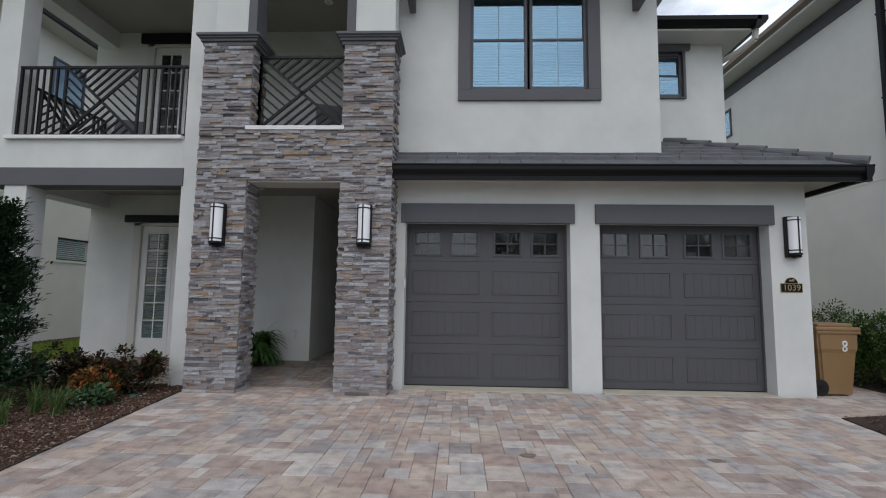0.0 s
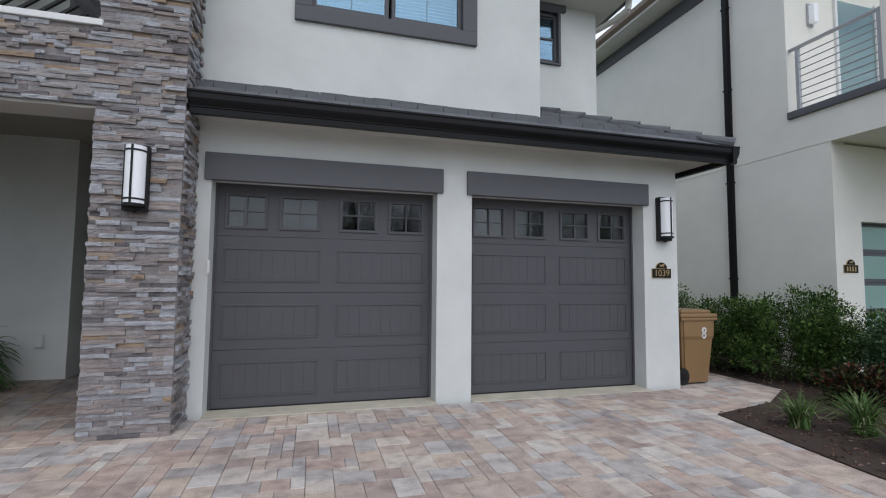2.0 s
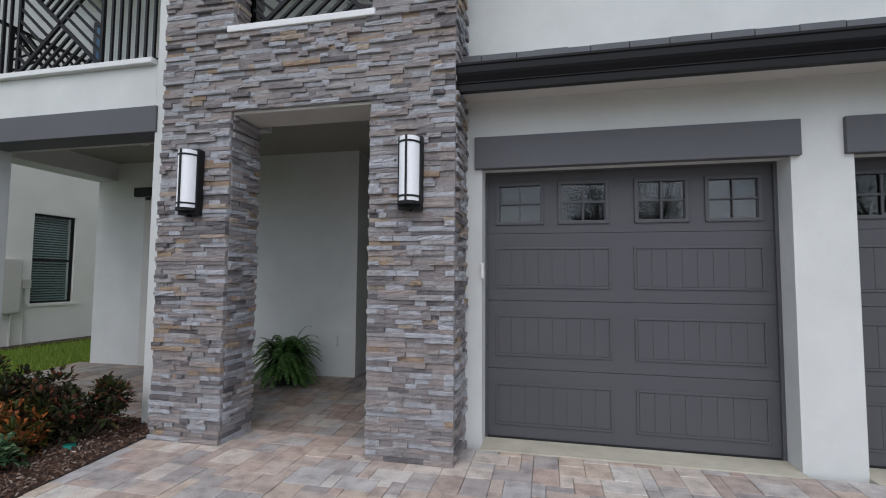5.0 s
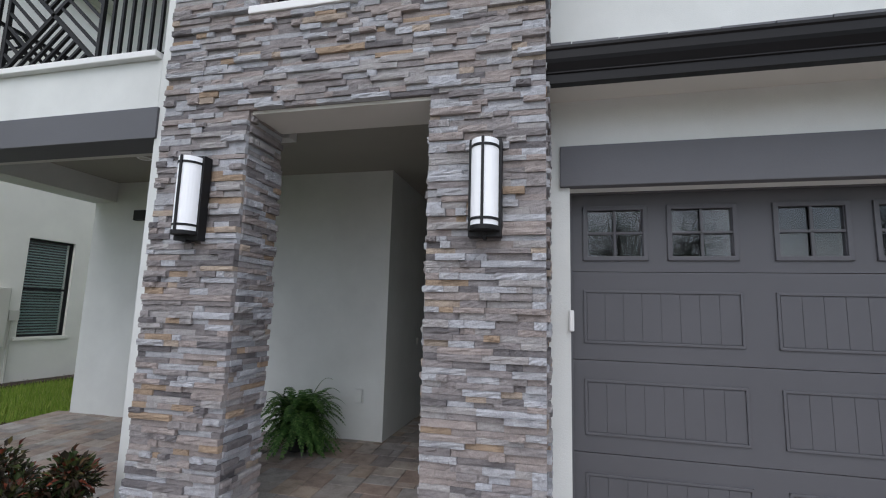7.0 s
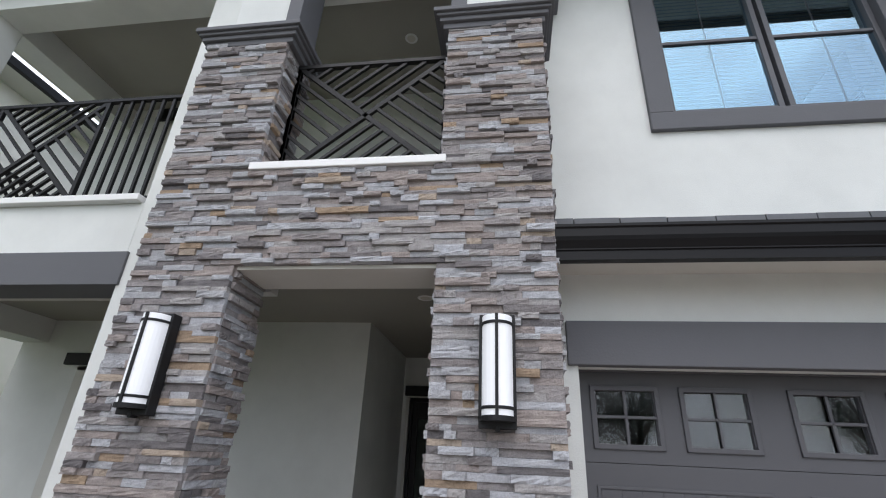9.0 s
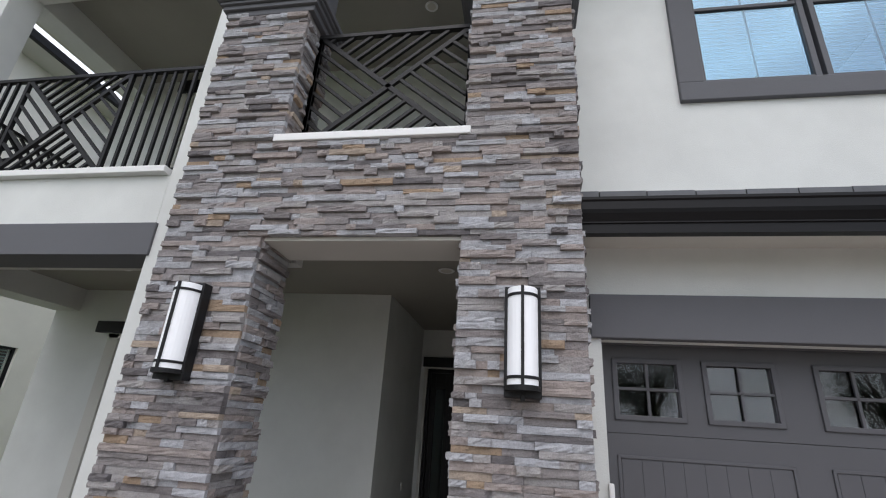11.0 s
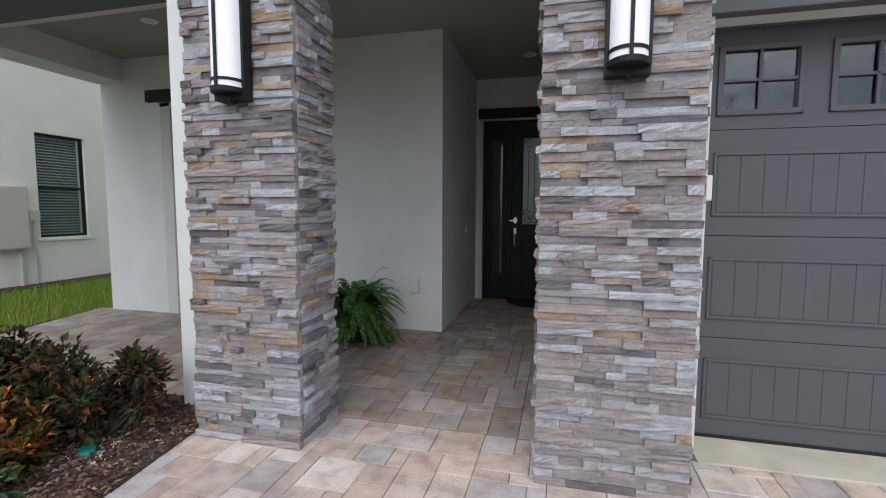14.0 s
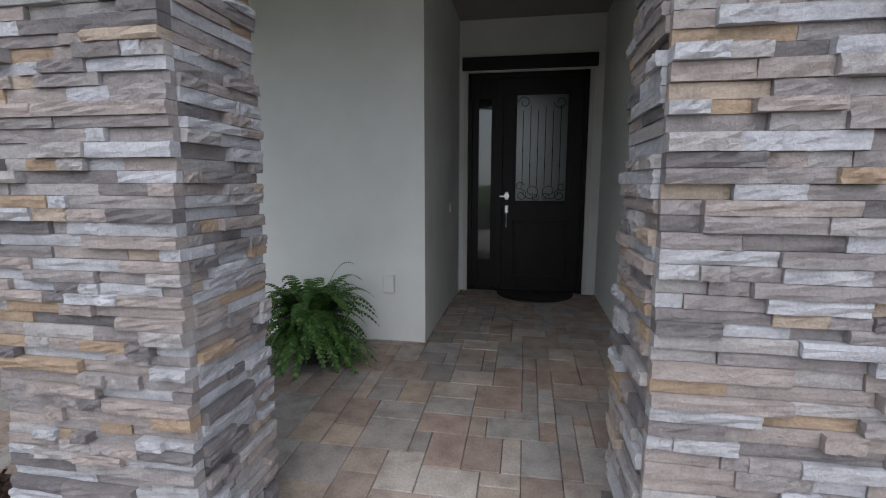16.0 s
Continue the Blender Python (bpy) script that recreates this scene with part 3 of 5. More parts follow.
def garage_door(x, label):
    r = thing("garage_door", x, YG, 0.01, label, "garage door", "garage doors")
    W, H = 2.685, 2.70
    hw = W / 2
    sec = H / 4
    for s in range(4):
        z0, z1 = s * sec + 0.002, (s + 1) * sec - 0.002
        bm = bmesh.new()
        if s < 3:
            box(bm, -hw, hw, 0, 0.05, z0, z1, 0.004)
        else:
            xs = [(-1.215, -0.735), (-0.60, -0.115), (0.115, 0.60), (0.735, 1.215)]
            cuts = [-hw] + [q for p in xs for q in (p[0] + 0.04, p[1] - 0.04)] + [hw]
            for i in range(0, len(cuts), 2):
                box(bm, cuts[i], cuts[i + 1], 0, 0.05, z0, z1)
            for p in xs:
                box(bm, p[0] + 0.04, p[1] - 0.04, 0, 0.05, z0, z0 + 0.115)
                box(bm, p[0] + 0.04, p[1] - 0.04, 0, 0.05, z1 - 0.185, z1)
        section = part("section", bm, DOOR_GREY, r)
        for px0, px1 in ((-1.215, -0.105), (0.105, 1.215)):
            if s < 3:
                bm = bmesh.new()
                za, zb = z0 + 0.125, z1 - 0.14
                for b in ((px0, px1, za, za + 0.02), (px0, px1, zb - 0.02, zb), (px0, px0 + 0.02, za, zb), (px1 - 0.02, px1, za, zb)):
                    box(bm, b[0], b[1], -0.012, 0.004, b[2], b[3], 0.004)
                panel = part("panel", bm, DOOR_GREY, section)
                nb = 8
                bw = (px1 - px0 - 0.05) / nb
                for i in range(nb):
                    a = px0 + 0.025 + i * bw
                    one_box("board", a + 0.0015, a + bw - 0.0015, -0.004, 0.002, za + 0.024, zb - 0.024, DOOR_GREY, section, 0.002)
        if s == 3:
            for p in xs:
                bm = bmesh.new()
                za, zb = z0 + 0.085, z1 - 0.155
                for b in ((p[0], p[1], za, za + 0.035), (p[0], p[1], zb - 0.035, zb), (p[0], p[0] + 0.035, za, zb), (p[1] - 0.035, p[1], za, zb)):
                    box(bm, b[0], b[1], -0.018, 0.01, b[2], b[3], 0.005)
                xm, zm = (p[0] + p[1]) / 2, (za + zb) / 2
                box(bm, xm - 0.010, xm + 0.010, -0.008, 0.012, za + 0.03, zb - 0.03, 0.003)
                box(bm, p[0] + 0.03, p[1] - 0.03, -0.008, 0.011, zm - 0.010, zm + 0.010, 0.003)
                part("window_frame", bm, DOOR_GREY, section)
                pane(section, p[0] + 0.03, p[1] - 0.03, za + 0.03, zb - 0.03, 0.016)
    bm = bmesh.new()
    for b in ((-hw - 0.03, -hw + 0.045, 0, H + 0.02), (hw - 0.045, hw + 0.03, 0, H + 0.02), (-hw, hw, H - 0.06, H + 0.03)):
        box(bm, b[0], b[1], -0.035, -0.012, b[2], b[3], 0.004)
    part("door_stop", bm, DOOR_GREY, r)
    one_box("bottom_seal", -hw + 0.045, hw - 0.045, -0.01, 0.04, -0.009, 0.012, RUBBER, r)
    return r


gd = garage_door(0.432, "charcoal grey sectional garage door with four small windows")
copy_thing(gd, pose(3.5485, YG, 0.01))
one_box("door_sensor", O1[0] - 0.012, O1[0] + 0.022, YF + 0.0, YF - 0.032, 1.58, 1.73, WHITE, None, 0.008)
tagged(bpy.data.objects["door_sensor"], "small white plastic keypad on the garage door jamb", "keypad")


def front_door():
    r = thing("door_1", DX0, YD + 0.06, DZ0, "black front door with sidelight and leaded ornamental glass", "door", kind="structure")
    W, H = DX1 - DX0, DZ1 - DZ0
    bm = bmesh.new()
    for b in ((0, 0.05, 0, H), (W - 0.05, W, 0, H), (0, W, H - 0.06, H), (0.36, 0.44, 0, H - 0.06), (0, W, 0, 0.03)):
        box(bm, b[0], b[1], -0.02, 0.12, b[2], b[3], 0.004)
    part("frame", bm, DOOR_BLACK, r)
    # sidelight
    bm = bmesh.new()
    for b in ((0.05, 0.13, 0.03, H - 0.06), (0.29, 0.36, 0.03, H - 0.06), (0.13, 0.29, 0.03, 0.40), (0.13, 0.29, 2.45, H - 0.06)):
        box(bm, b[0], b[1], 0.03, 0.08, b[2], b[3], 0.003)
    side = part("sidelight", bm, DOOR_BLACK, r)
    pane(side, 0.12, 0.30, 0.39, 2.46, 0.05, GLASS_SIDE)
    # leaf with an opening for glass
    gx0, gx1, gz0, gz1 = 0.60, 1.24, 1.17, 2.50
    bm = bmesh.new()
    for b in ((0.44, gx0, 0.03, H - 0.06), (gx1, W - 0.05, 0.03, H - 0.06), (gx0, gx1, 0.03, gz0), (gx0, gx1, gz1, H - 0.06)):
        box(bm, b[0], b[1], 0.02, 0.07, b[2], b[3], 0.002)
    leaf = part("leaf", bm, DOOR_BLACK, r)
    bm = bmesh.new()
    for b in ((gx0 - 0.03, gx1 + 0.03, gz0 - 0.03, gz0 + 0.01), (gx0 - 0.03, gx1 + 0.03, gz1 - 0.01, gz1 + 0.03), (gx0 - 0.03, gx0 + 0.01, gz0, gz1), (gx1 - 0.01, gx1 + 0.03, gz0, gz1)):
        box(bm, b[0], b[1], 0.005, 0.03, b[2], b[3], 0.005)
    part("glass_moulding", bm, DOOR_BLACK, leaf)
    bm = bmesh.new()
    for b in ((0.58, 1.26, 0.18, 0.21), (0.58, 1.26, 0.90, 0.93), (0.58, 0.61, 0.18, 0.93), (1.23, 1.26, 0.18, 0.93)):
        box(bm, b[0], b[1], 0.005, 0.025, b[2], b[3], 0.006)
    part("panel_moulding", bm, DOOR_BLACK, leaf)
    pane(leaf, gx0, gx1, gz0, gz1, 0.045, GLASS_RIPPLE)
    # iron scrollwork over the glass
    bm = bmesh.new()
    for i in range(6):
        x = gx0 + 0.09 + i * (gx1 - gx0 - 0.18) / 5
        cyl(bm, (x, 0.034, gz0 + 0.2), (x, 0.034, gz1 - 0.2 + 0.06 * (i % 2)), 0.005, seg=6)
        cyl(bm, (x, 0.034, gz0 + 0.62 - 0.18 * (i % 2)), (x, 0.034, gz0 + 0.66 - 0.18 * (i % 2)), 0.010, seg=6)

    def spiral(cx, cz, rad, a0, turns, sgn):
        last = None
        for k in range(int(18 * turns)):
            a = a0 + sgn * k / 18 * 2 * math.pi
            q = rad * (1 - 0.75 * k / (18 * turns))
            p = (cx + q * math.cos(a), 0.034, cz + q * math.sin(a))
            if last:
                cyl(bm, last, p, 0.005, seg=5)
            last = p
    mid = (gx0 + gx1) / 2
    for sg in (-1, 1):
        spiral(mid + sg * 0.11, gz0 + 0.13, 0.11, math.pi / 2 - sg * math.pi / 2, 1.4, -sg)
        spiral(mid + sg * 0.24, gz0 + 0.08, 0.075, math.pi / 2, 1.3, sg)
        spiral(mid + sg * 0.26, gz0 + 0.19, 0.06, 0, 1.2, -sg)
        spiral(mid + sg * 0.06, gz0 + 0.06, 0.05, 0, 1.2, sg)
        spiral(mid + sg * 0.22, gz1 - 0.10, 0.08, math.pi, 1.2, sg)
    part("iron_scrollwork", bm, BLACK, leaf, "black wrought iron scrollwork")
    bm = bmesh.new()
    cyl(bm, (0.50, 0.03, 1.24), (0.50, -0.02, 1.24), 0.033)
    box(bm, 0.478, 0.522, 0.0, 0.02, 1.19, 1.29, 0.008)
    box(bm, 0.41, 0.50, -0.035, -0.02, 1.225, 1.245, 0.004)
    part("deadbolt", bm, SILVER, leaf, "brushed nickel keypad deadbolt")
    bm = bmesh.new()
    box(bm, 0.475, 0.525, 0.0, 0.02, 1.02, 1.12, 0.01)
    cyl(bm, (0.50, 0.0, 1.07), (0.50, -0.05, 1.07), 0.012)
    cyl(bm, (0.50, -0.05, 1.03), (0.50, -0.05, 0.84), 0.012)
    cyl(bm, (0.50, 0.02, 0.85), (0.50, -0.05, 0.85), 0.012)
    part("handle", bm, SILVER, leaf, "brushed nickel pull handle")
    return r


front_door()
setting("door_header_1", [(-3.0, -1.38, YD - 0.06, YD + 0.02, DZ1 + 0.02, DZ1 + 0.17)], BLACK, "dark header board over the front door", "trim", 0.006)
setting("door_casing", [(DX0 - 0.05, DX0, YD - 0.015, YD + 0.08, 0.12, DZ1), (DX1, DX1 + 0.05, YD - 0.015, YD + 0.08, 0.12, DZ1), (DX0 - 0.05, DX1 + 0.05, YD - 0.012, YD + 0.08, DZ1, DZ1 + 0.03)], SOFFIT, "pale casing around the front door", "trim", 0.004)


def french_door(name, x, y, z, w, h, label):
    r = thing(name, x, y, z, label, "door", kind="structure")
    bm = bmesh.new()
    for b in ((0, 0.16, 0, h), (w - 0.06, w, 0, h), (0, w, h - 0.06, h)):
        box(bm, b[0], b[1], -0.02, 0.14, b[2], b[3], 0.005)
    part("frame", bm, SOFFIT, r)
    hw = (w - 0.22) / 2
    for k in range(2):
        a = 0.16 + k * hw
        g0, g1, gz0, gz1 = a + 0.12, a + hw - 0.10, 0.40, h - 0.22
        bm = bmesh.new()
        for b in ((a + 0.003, g0, 0.01, h - 0.065), (g1, a + hw - 0.003, 0.01, h - 0.065), (g0, g1, 0.01, gz0), (g0, g1, gz1, h - 0.065)):
            box(bm, b[0], b[1], 0.04, 0.085, b[2], b[3], 0.003)
        leaf = part("leaf", bm, WHITE, r)
        one_box("muntin", (g0 + g1) / 2 - 0.011, (g0 + g1) / 2 + 0.011, 0.05, 0.062, gz0, gz1, WHITE, leaf)
        for i in range(1, 6):
            zz = gz0 + (gz1 - gz0) * i / 6
            one_box("muntin", g0, g1, 0.049, 0.063, zz - 0.011, zz + 0.011, WHITE, leaf)
        pane(leaf, g0, g1, gz0, gz1, 0.066)
        blinds(leaf, g0, g1, gz0, gz1, 0.10, BLIND, 0.05)
    return r


french_door("door_2", -6.86, YB, 0.11, 1.56, 2.79, "white glazed porch door with blinds behind small panes")
french_door("door_3", -6.86, YB, 3.80, 1.56, 3.05, "white glazed balcony door with small panes")
setting("door_header_2", [(-7.05, -5.1, YB - 0.06, YB + 0.02, 2.91, 3.06)], BLACK, "dark header board over the porch door", "trim", 0.006)
setting("door_header_3", [(-7.0, -5.1, YB - 0.06, YB + 0.02, 6.86, 7.08)], BLACK, "dark header board over the balcony door", "trim", 0.006)


# ---- railings ----
def clip_line(p, d, poly):
    """The stretch of the line p + s d inside a convex polygon (counter-clockwise), or None."""
    lo, hi = -99.0, 99.0
    for i in range(len(poly)):
        a, b = Vector(poly[i]), Vector(poly[(i + 1) % len(poly)])
        nrm = Vector((-(b - a).y, (b - a).x))
        den, num = nrm.dot(d), nrm.dot(a - p)
        if abs(den) < 1e-9:
            if num > 0:
                return None
        elif den > 0:
            lo = max(lo, num / den)
        else:
            hi = min(hi, num / den)
    return (p + d * lo, p + d * hi) if hi - lo > 0.03 else None


def flat_bar(bm, a, b, wide, thick, y=0.0):
    """A flat bar in the x-z plane from a to b."""
    a, b = Vector((a[0], y, a[1])), Vector((b[0], y, b[1]))
    d = b - a
    ang = math.atan2(d.z, d.x)
    m = Matrix.Translation((a + b) / 2) @ Euler((0, -ang, 0)).to_matrix().to_4x4() @ Matrix.Diagonal((d.length, thick, wide, 1))
    bmesh.ops.create_cube(bm, size=1, matrix=m)


def rail_panel(r, x0, x1, z0, z1, step=0.115):
    """The crossed panel: two diagonals, and slanting bars in the four triangles."""
    q = [(x0, z0), (x1, z0), (x1, z1), (x0, z1)]
    c = ((x0 + x1) / 2, (z0 + z1) / 2)
    for a, b in ((q[0], q[2]), (q[3], q[1])):
        bm = bmesh.new()
        flat_bar(bm, a, b, 0.042, 0.034)
        part("diagonal", bm, BLACK, r)
    up, dn = Vector((x1 - x0, z1 - z0)).normalized(), Vector((x1 - x0, z0 - z1)).normalized()
    tris = [([q[0], q[1], c], up), ([q[1], q[2], c], dn), ([q[2], q[3], c], up), ([q[3], q[0], c], dn)]
    for poly, d in tris:
        nrm = Vector((-d.y, d.x))
        base = Vector(c)
        for k in range(-14, 15):
            if k == 0:
                continue
            s = clip_line(base + nrm * k * step, d, poly)
            if s:
                bm = bmesh.new()
                flat_bar(bm, s[0], s[1], 0.028, 0.030)
                part("slanted_bar", bm, BLACK, r)


def railing(x, y, z, w, h, panels, bars, label, rz=0):
    r = thing("balcony_railing", x, y, z, label, "railing", "balcony railings", rz=rz)
    one_box("top_rail", 0, w, -0.025, 0.025, h - 0.04, h, BLACK, r, 0.004)
    one_box("bottom_rail", 0, w, -0.02, 0.02, 0.03, 0.06, BLACK, r, 0.004)
    for a in [0.0, w - 0.04] + [p for ab in panels for p in ab]:
        one_box("post", a, a + 0.04, -0.02, 0.02, 0.0, h - 0.04, BLACK, r, 0.004)
    for a, b in panels:
        rail_panel(r, a + 0.04, b, 0.06, h - 0.04)
    for a in bars:
        one_box("picket", a - 0.014, a + 0.014, -0.014, 0.014, 0.06, h - 0.04, BLACK, r)
    return r


railing(-3.28, 7.16, 4.05, 1.43, 1.26, [(0.0, 1.39)], [], "black metal railing with crossed diagonal bars over the entry")
railing(-7.50, 7.36, 4.015, 2.95, 1.245, [(0.78, 2.06)], [0.17, 0.29, 0.41, 0.53, 0.65, 2.22, 2.34, 2.46, 2.58, 2.70, 2.82], "black metal balcony railing with a crossed centre panel")
railing(-7.66, 9.48, 3.95, 1.84, 1.16, [(0.30, 1.54)], [0.1, 0.2, 1.66, 1.75], "black metal side railing of the balcony", -90)


def patio_chair(x, y, z, rz):
    r = thing("patio_chair", x, y, z, "dark grey metal patio armchair on the balcony", "chair", "balcony chairs", rz=rz)
    for sx in (-0.27, 0.27):
        for sy in (-0.27, 0.27):
            bm = bmesh.new()
            cyl(bm, (sx, sy, 0), (sx * 0.96, sy * 0.96, 0.64), 0.017, seg=8)
            part("leg", bm, BLACK, r)
        one_box("armrest", sx - 0.03, sx + 0.03, -0.30, 0.28, 0.64, 0.67, BLACK, r, 0.008)
    one_box("seat", -0.27, 0.27, -0.27, 0.27, 0.38, 0.46, TRIM, r, 0.02)
    bm = bmesh.new()
    prism(bm, [(0.22, 0.44), (0.28, 0.44), (0.42, 1.08), (0.37, 1.10)], "x", -0.26, 0.26)
    part("backrest", bm, TRIM, r)


patio_chair(-6.55, 8.55, 3.80, 20)
patio_chair(-2.5, 8.5, 3.80, 200)


# ---- lamps and fittings ----
def wall_lamp(x, y, z, label):
    r = thing("wall_lamp", x, y, z, label, "wall lamp", "outdoor wall lamps")
    one_box("backplate", -0.105, 0.105, -0.085, 0.0, -0.02, 0.62, BLACK, r, 0.004)
    bm = bmesh.new()
    arc = [(0.088 * math.cos(a), -0.085 - 0.10 * math.sin(a)) for a in [math.pi * i / 14 for i in range(15)]]
    prism(bm, arc, "z", 0.04, 0.60)
    part("diffuser", bm, DIFFUSER, r, "white glass half-round diffuser")
    for z0, z1 in ((0.075, 0.092), (0.545, 0.562)):
        bm = bmesh.new()
        out = [(0.096 * math.cos(a), -0.075 - 0.116 * math.sin(a)) for a in [math.pi * i / 14 for i in range(15)]]
        prism(bm, out, "z", z0, z1)
        part("band", bm, BLACK, r)
    bm = bmesh.new()
    prism(bm, [(0.105 * math.cos(a), -0.035 - 0.165 * math.sin(a)) for a in [math.pi * i / 14 for i in range(15)]], "z", 0.015, 0.042)
    part("bottom_plate", bm, BLACK, r)
    for a in (0.04, math.pi / 2, math.pi - 0.04):
        cx, cy = 0.097 * math.cos(a), -0.075 - 0.118 * math.sin(a)
        one_box("upright", cx - 0.009, cx + 0.009, cy - 0.006, cy + 0.006, 0.02, 0.60, BLACK, r, 0.002)
    bm = bmesh.new()
    cyl(bm, (0, -0.05, -0.03), (0, -0.05, 0.02), 0.014)
    box(bm, -0.012, 0.012, -0.09, -0.03, -0.035, 0.0, 0.003)
    part("finial", bm, BLACK, r)
    return r


wl_ = wall_lamp(-3.66, 6.895, 2.19, "black and white half-cylinder lamp on a stone column")
copy_thing(wl_, pose(-1.43, 6.895, 2.19))
tagged(copy_thing(wl_, pose(5.19, YF, 2.15)), "black and white half-cylinder lamp on the garage wall")


def downlight(x, y, z, nm="recessed_light"):
    r = thing(nm, x, y, z, "small round recessed light in the porch ceiling", "ceiling light", "recessed lights")
    bm = bmesh.new()
    for k in range(24):
        a0, a1 = 2 * math.pi * k / 24, 2 * math.pi * (k + 1) / 24
        q = [bm.verts.new((rr * math.cos(a), rr * math.sin(a), zz)) for rr, zz, a in ((0.085, 0, a0), (0.085, 0, a1), (0.075, -0.008, a1), (0.075, -0.008, a0))]
        bm.faces.new(q)
        q2 = [bm.verts.new((rr * math.cos(a), rr * math.sin(a), zz)) for rr, zz, a in ((0.075, -0.008, a0), (0.075, -0.008, a1), (0.055, -0.002, a1), (0.055, -0.002, a0))]
        bm.faces.new(q2)
    part("ring", bm, WHITE, r)
    bm = bmesh.new()
    cyl(bm, (0, 0, -0.004), (0, 0, -0.001), 0.056, seg=20)
    part("lens", bm, BEIGE_BOX, r)
    return r


dl_ = downlight(-2.2, 8.55, 3.499)
for p in ((-6.0, 8.55, 3.499), (-2.17, 10.6, 3.499), (-2.6, 8.48, 7.119)):
    copy_thing(dl_, pose(*p))


def outlet_cover(x, y, z):
    r = thing("outlet_cover", x, y, z, "pale weatherproof outlet cover on the porch wall", "outlet")
    one_box("plate", -0.06, 0.06, -0.012, 0.0, -0.09, 0.09, STUCCO, r, 0.005)
    one_box("cover", -0.05, 0.05, -0.05, -0.012, -0.075, 0.085, STUCCO, r, 0.01)


outlet_cover(-3.36, YB, 0.635)
one = thing("doorbell", -3.04, 10.85, 1.24, "small white doorbell button beside the front door", "doorbell")
one_box("plate", 0.0, 0.012, -0.025, 0.025, -0.05, 0.05, WHITE, one, 0.004)
one_box("button", 0.012, 0.018, -0.016, 0.016, -0.02, 0.03, BEIGE_BOX, one, 0.003)


def text_mesh(s, size, mat, name):
    cu = bpy.data.curves.new(name, "FONT")
    cu.body, cu.size, cu.extrude, cu.align_x, cu.align_y = s, size, 0.002, "CENTER", "CENTER"
    tmp = bpy.data.objects.new("tmp_text", cu)
    scene.collection.objects.link(tmp)
    bpy.context.view_layer.update()
    me = bpy.data.meshes.new_from_object(tmp.evaluated_get(bpy.context.evaluated_depsgraph_get()))
    bpy.data.objects.remove(tmp)
    me.name = name
    me.materials.clear()
    me.materials.append(mat)
    return me


def house_sign(x, y, z, digits, label):
    r = thing("house_sign", x, y, z, label, "sign", "house number signs")
    one_box("border", -0.167, 0.167, -0.012, 0.0, -0.071, 0.071, GOLD, r, 0.004)
    one_box("plate", -0.16, 0.16, -0.016, -0.002, -0.064, 0.064, BRONZE_PLATE, r, 0.003)
    for rad, yy, mat, nm in ((0.098, -0.012, GOLD, "arch_border"), (0.092, -0.016, BRONZE_PLATE, "arch")):
        bm = bmesh.new()
        prism(bm, [(rad * math.cos(a), 0.072 + rad * 0.92 * math.sin(a)) for a in [math.pi * i / 14 for i in range(15)]], "y", yy, -0.001)
        part(nm, bm, mat, r)
    bm = bmesh.new()
    box(bm, -0.035, 0.035, -0.020, -0.016, 0.10, 0.125, 0.004)
    box(bm, 0.01, 0.045, -0.020, -0.016, 0.115, 0.135, 0.004)
    part("emblem", bm, GOLD, r)
    if digits:
        t = new("number", text_mesh(digits, 0.135, GOLD, "number"))
        t.parent = r
        t.matrix_basis = pose(0, -0.019, 0, 90, 0, 0)
        tagged(t, "raised gold house number")
    else:
        for k in range(4):
            one_box("raised_bar", -0.11 + 0.062 * k, -0.08 + 0.062 * k, -0.02, -0.016, -0.04, 0.04, GOLD, r)


house_sign(5.16, YF, 1.657, "1039", "dark bronze house number sign with gold figures")


def door_mat():
    bm = bmesh.new()
    prism(bm, [(0.48 * math.cos(a), -0.50 * math.sin(a)) for a in [math.pi * i / 20 for i in range(21)]], "z", 0.0, 0.018)
    ob = part("door_mat", bm, RUBBER)
    ob.matrix_world = pose(-2.05, 11.56, 0.124)
    tagged(ob, "black half-round door mat at the front door", "mat")
    bm = bmesh.new()
    for k in range(6):
        prism(bm, [((0.10 + 0.06 * k) * math.cos(a), -(0.10 + 0.06 * k) * 1.03 * math.sin(a)) for a in [math.pi * i / 16 for i in range(17)]]
              + [((0.085 + 0.06 * k) * math.cos(a), -(0.085 + 0.06 * k) * 1.03 * math.sin(a)) for a in [math.pi * (16 - i) / 16 for i in range(17)]], "z", 0.016, 0.023)
    part("ribs", bm, RUBBER, ob)


door_mat()


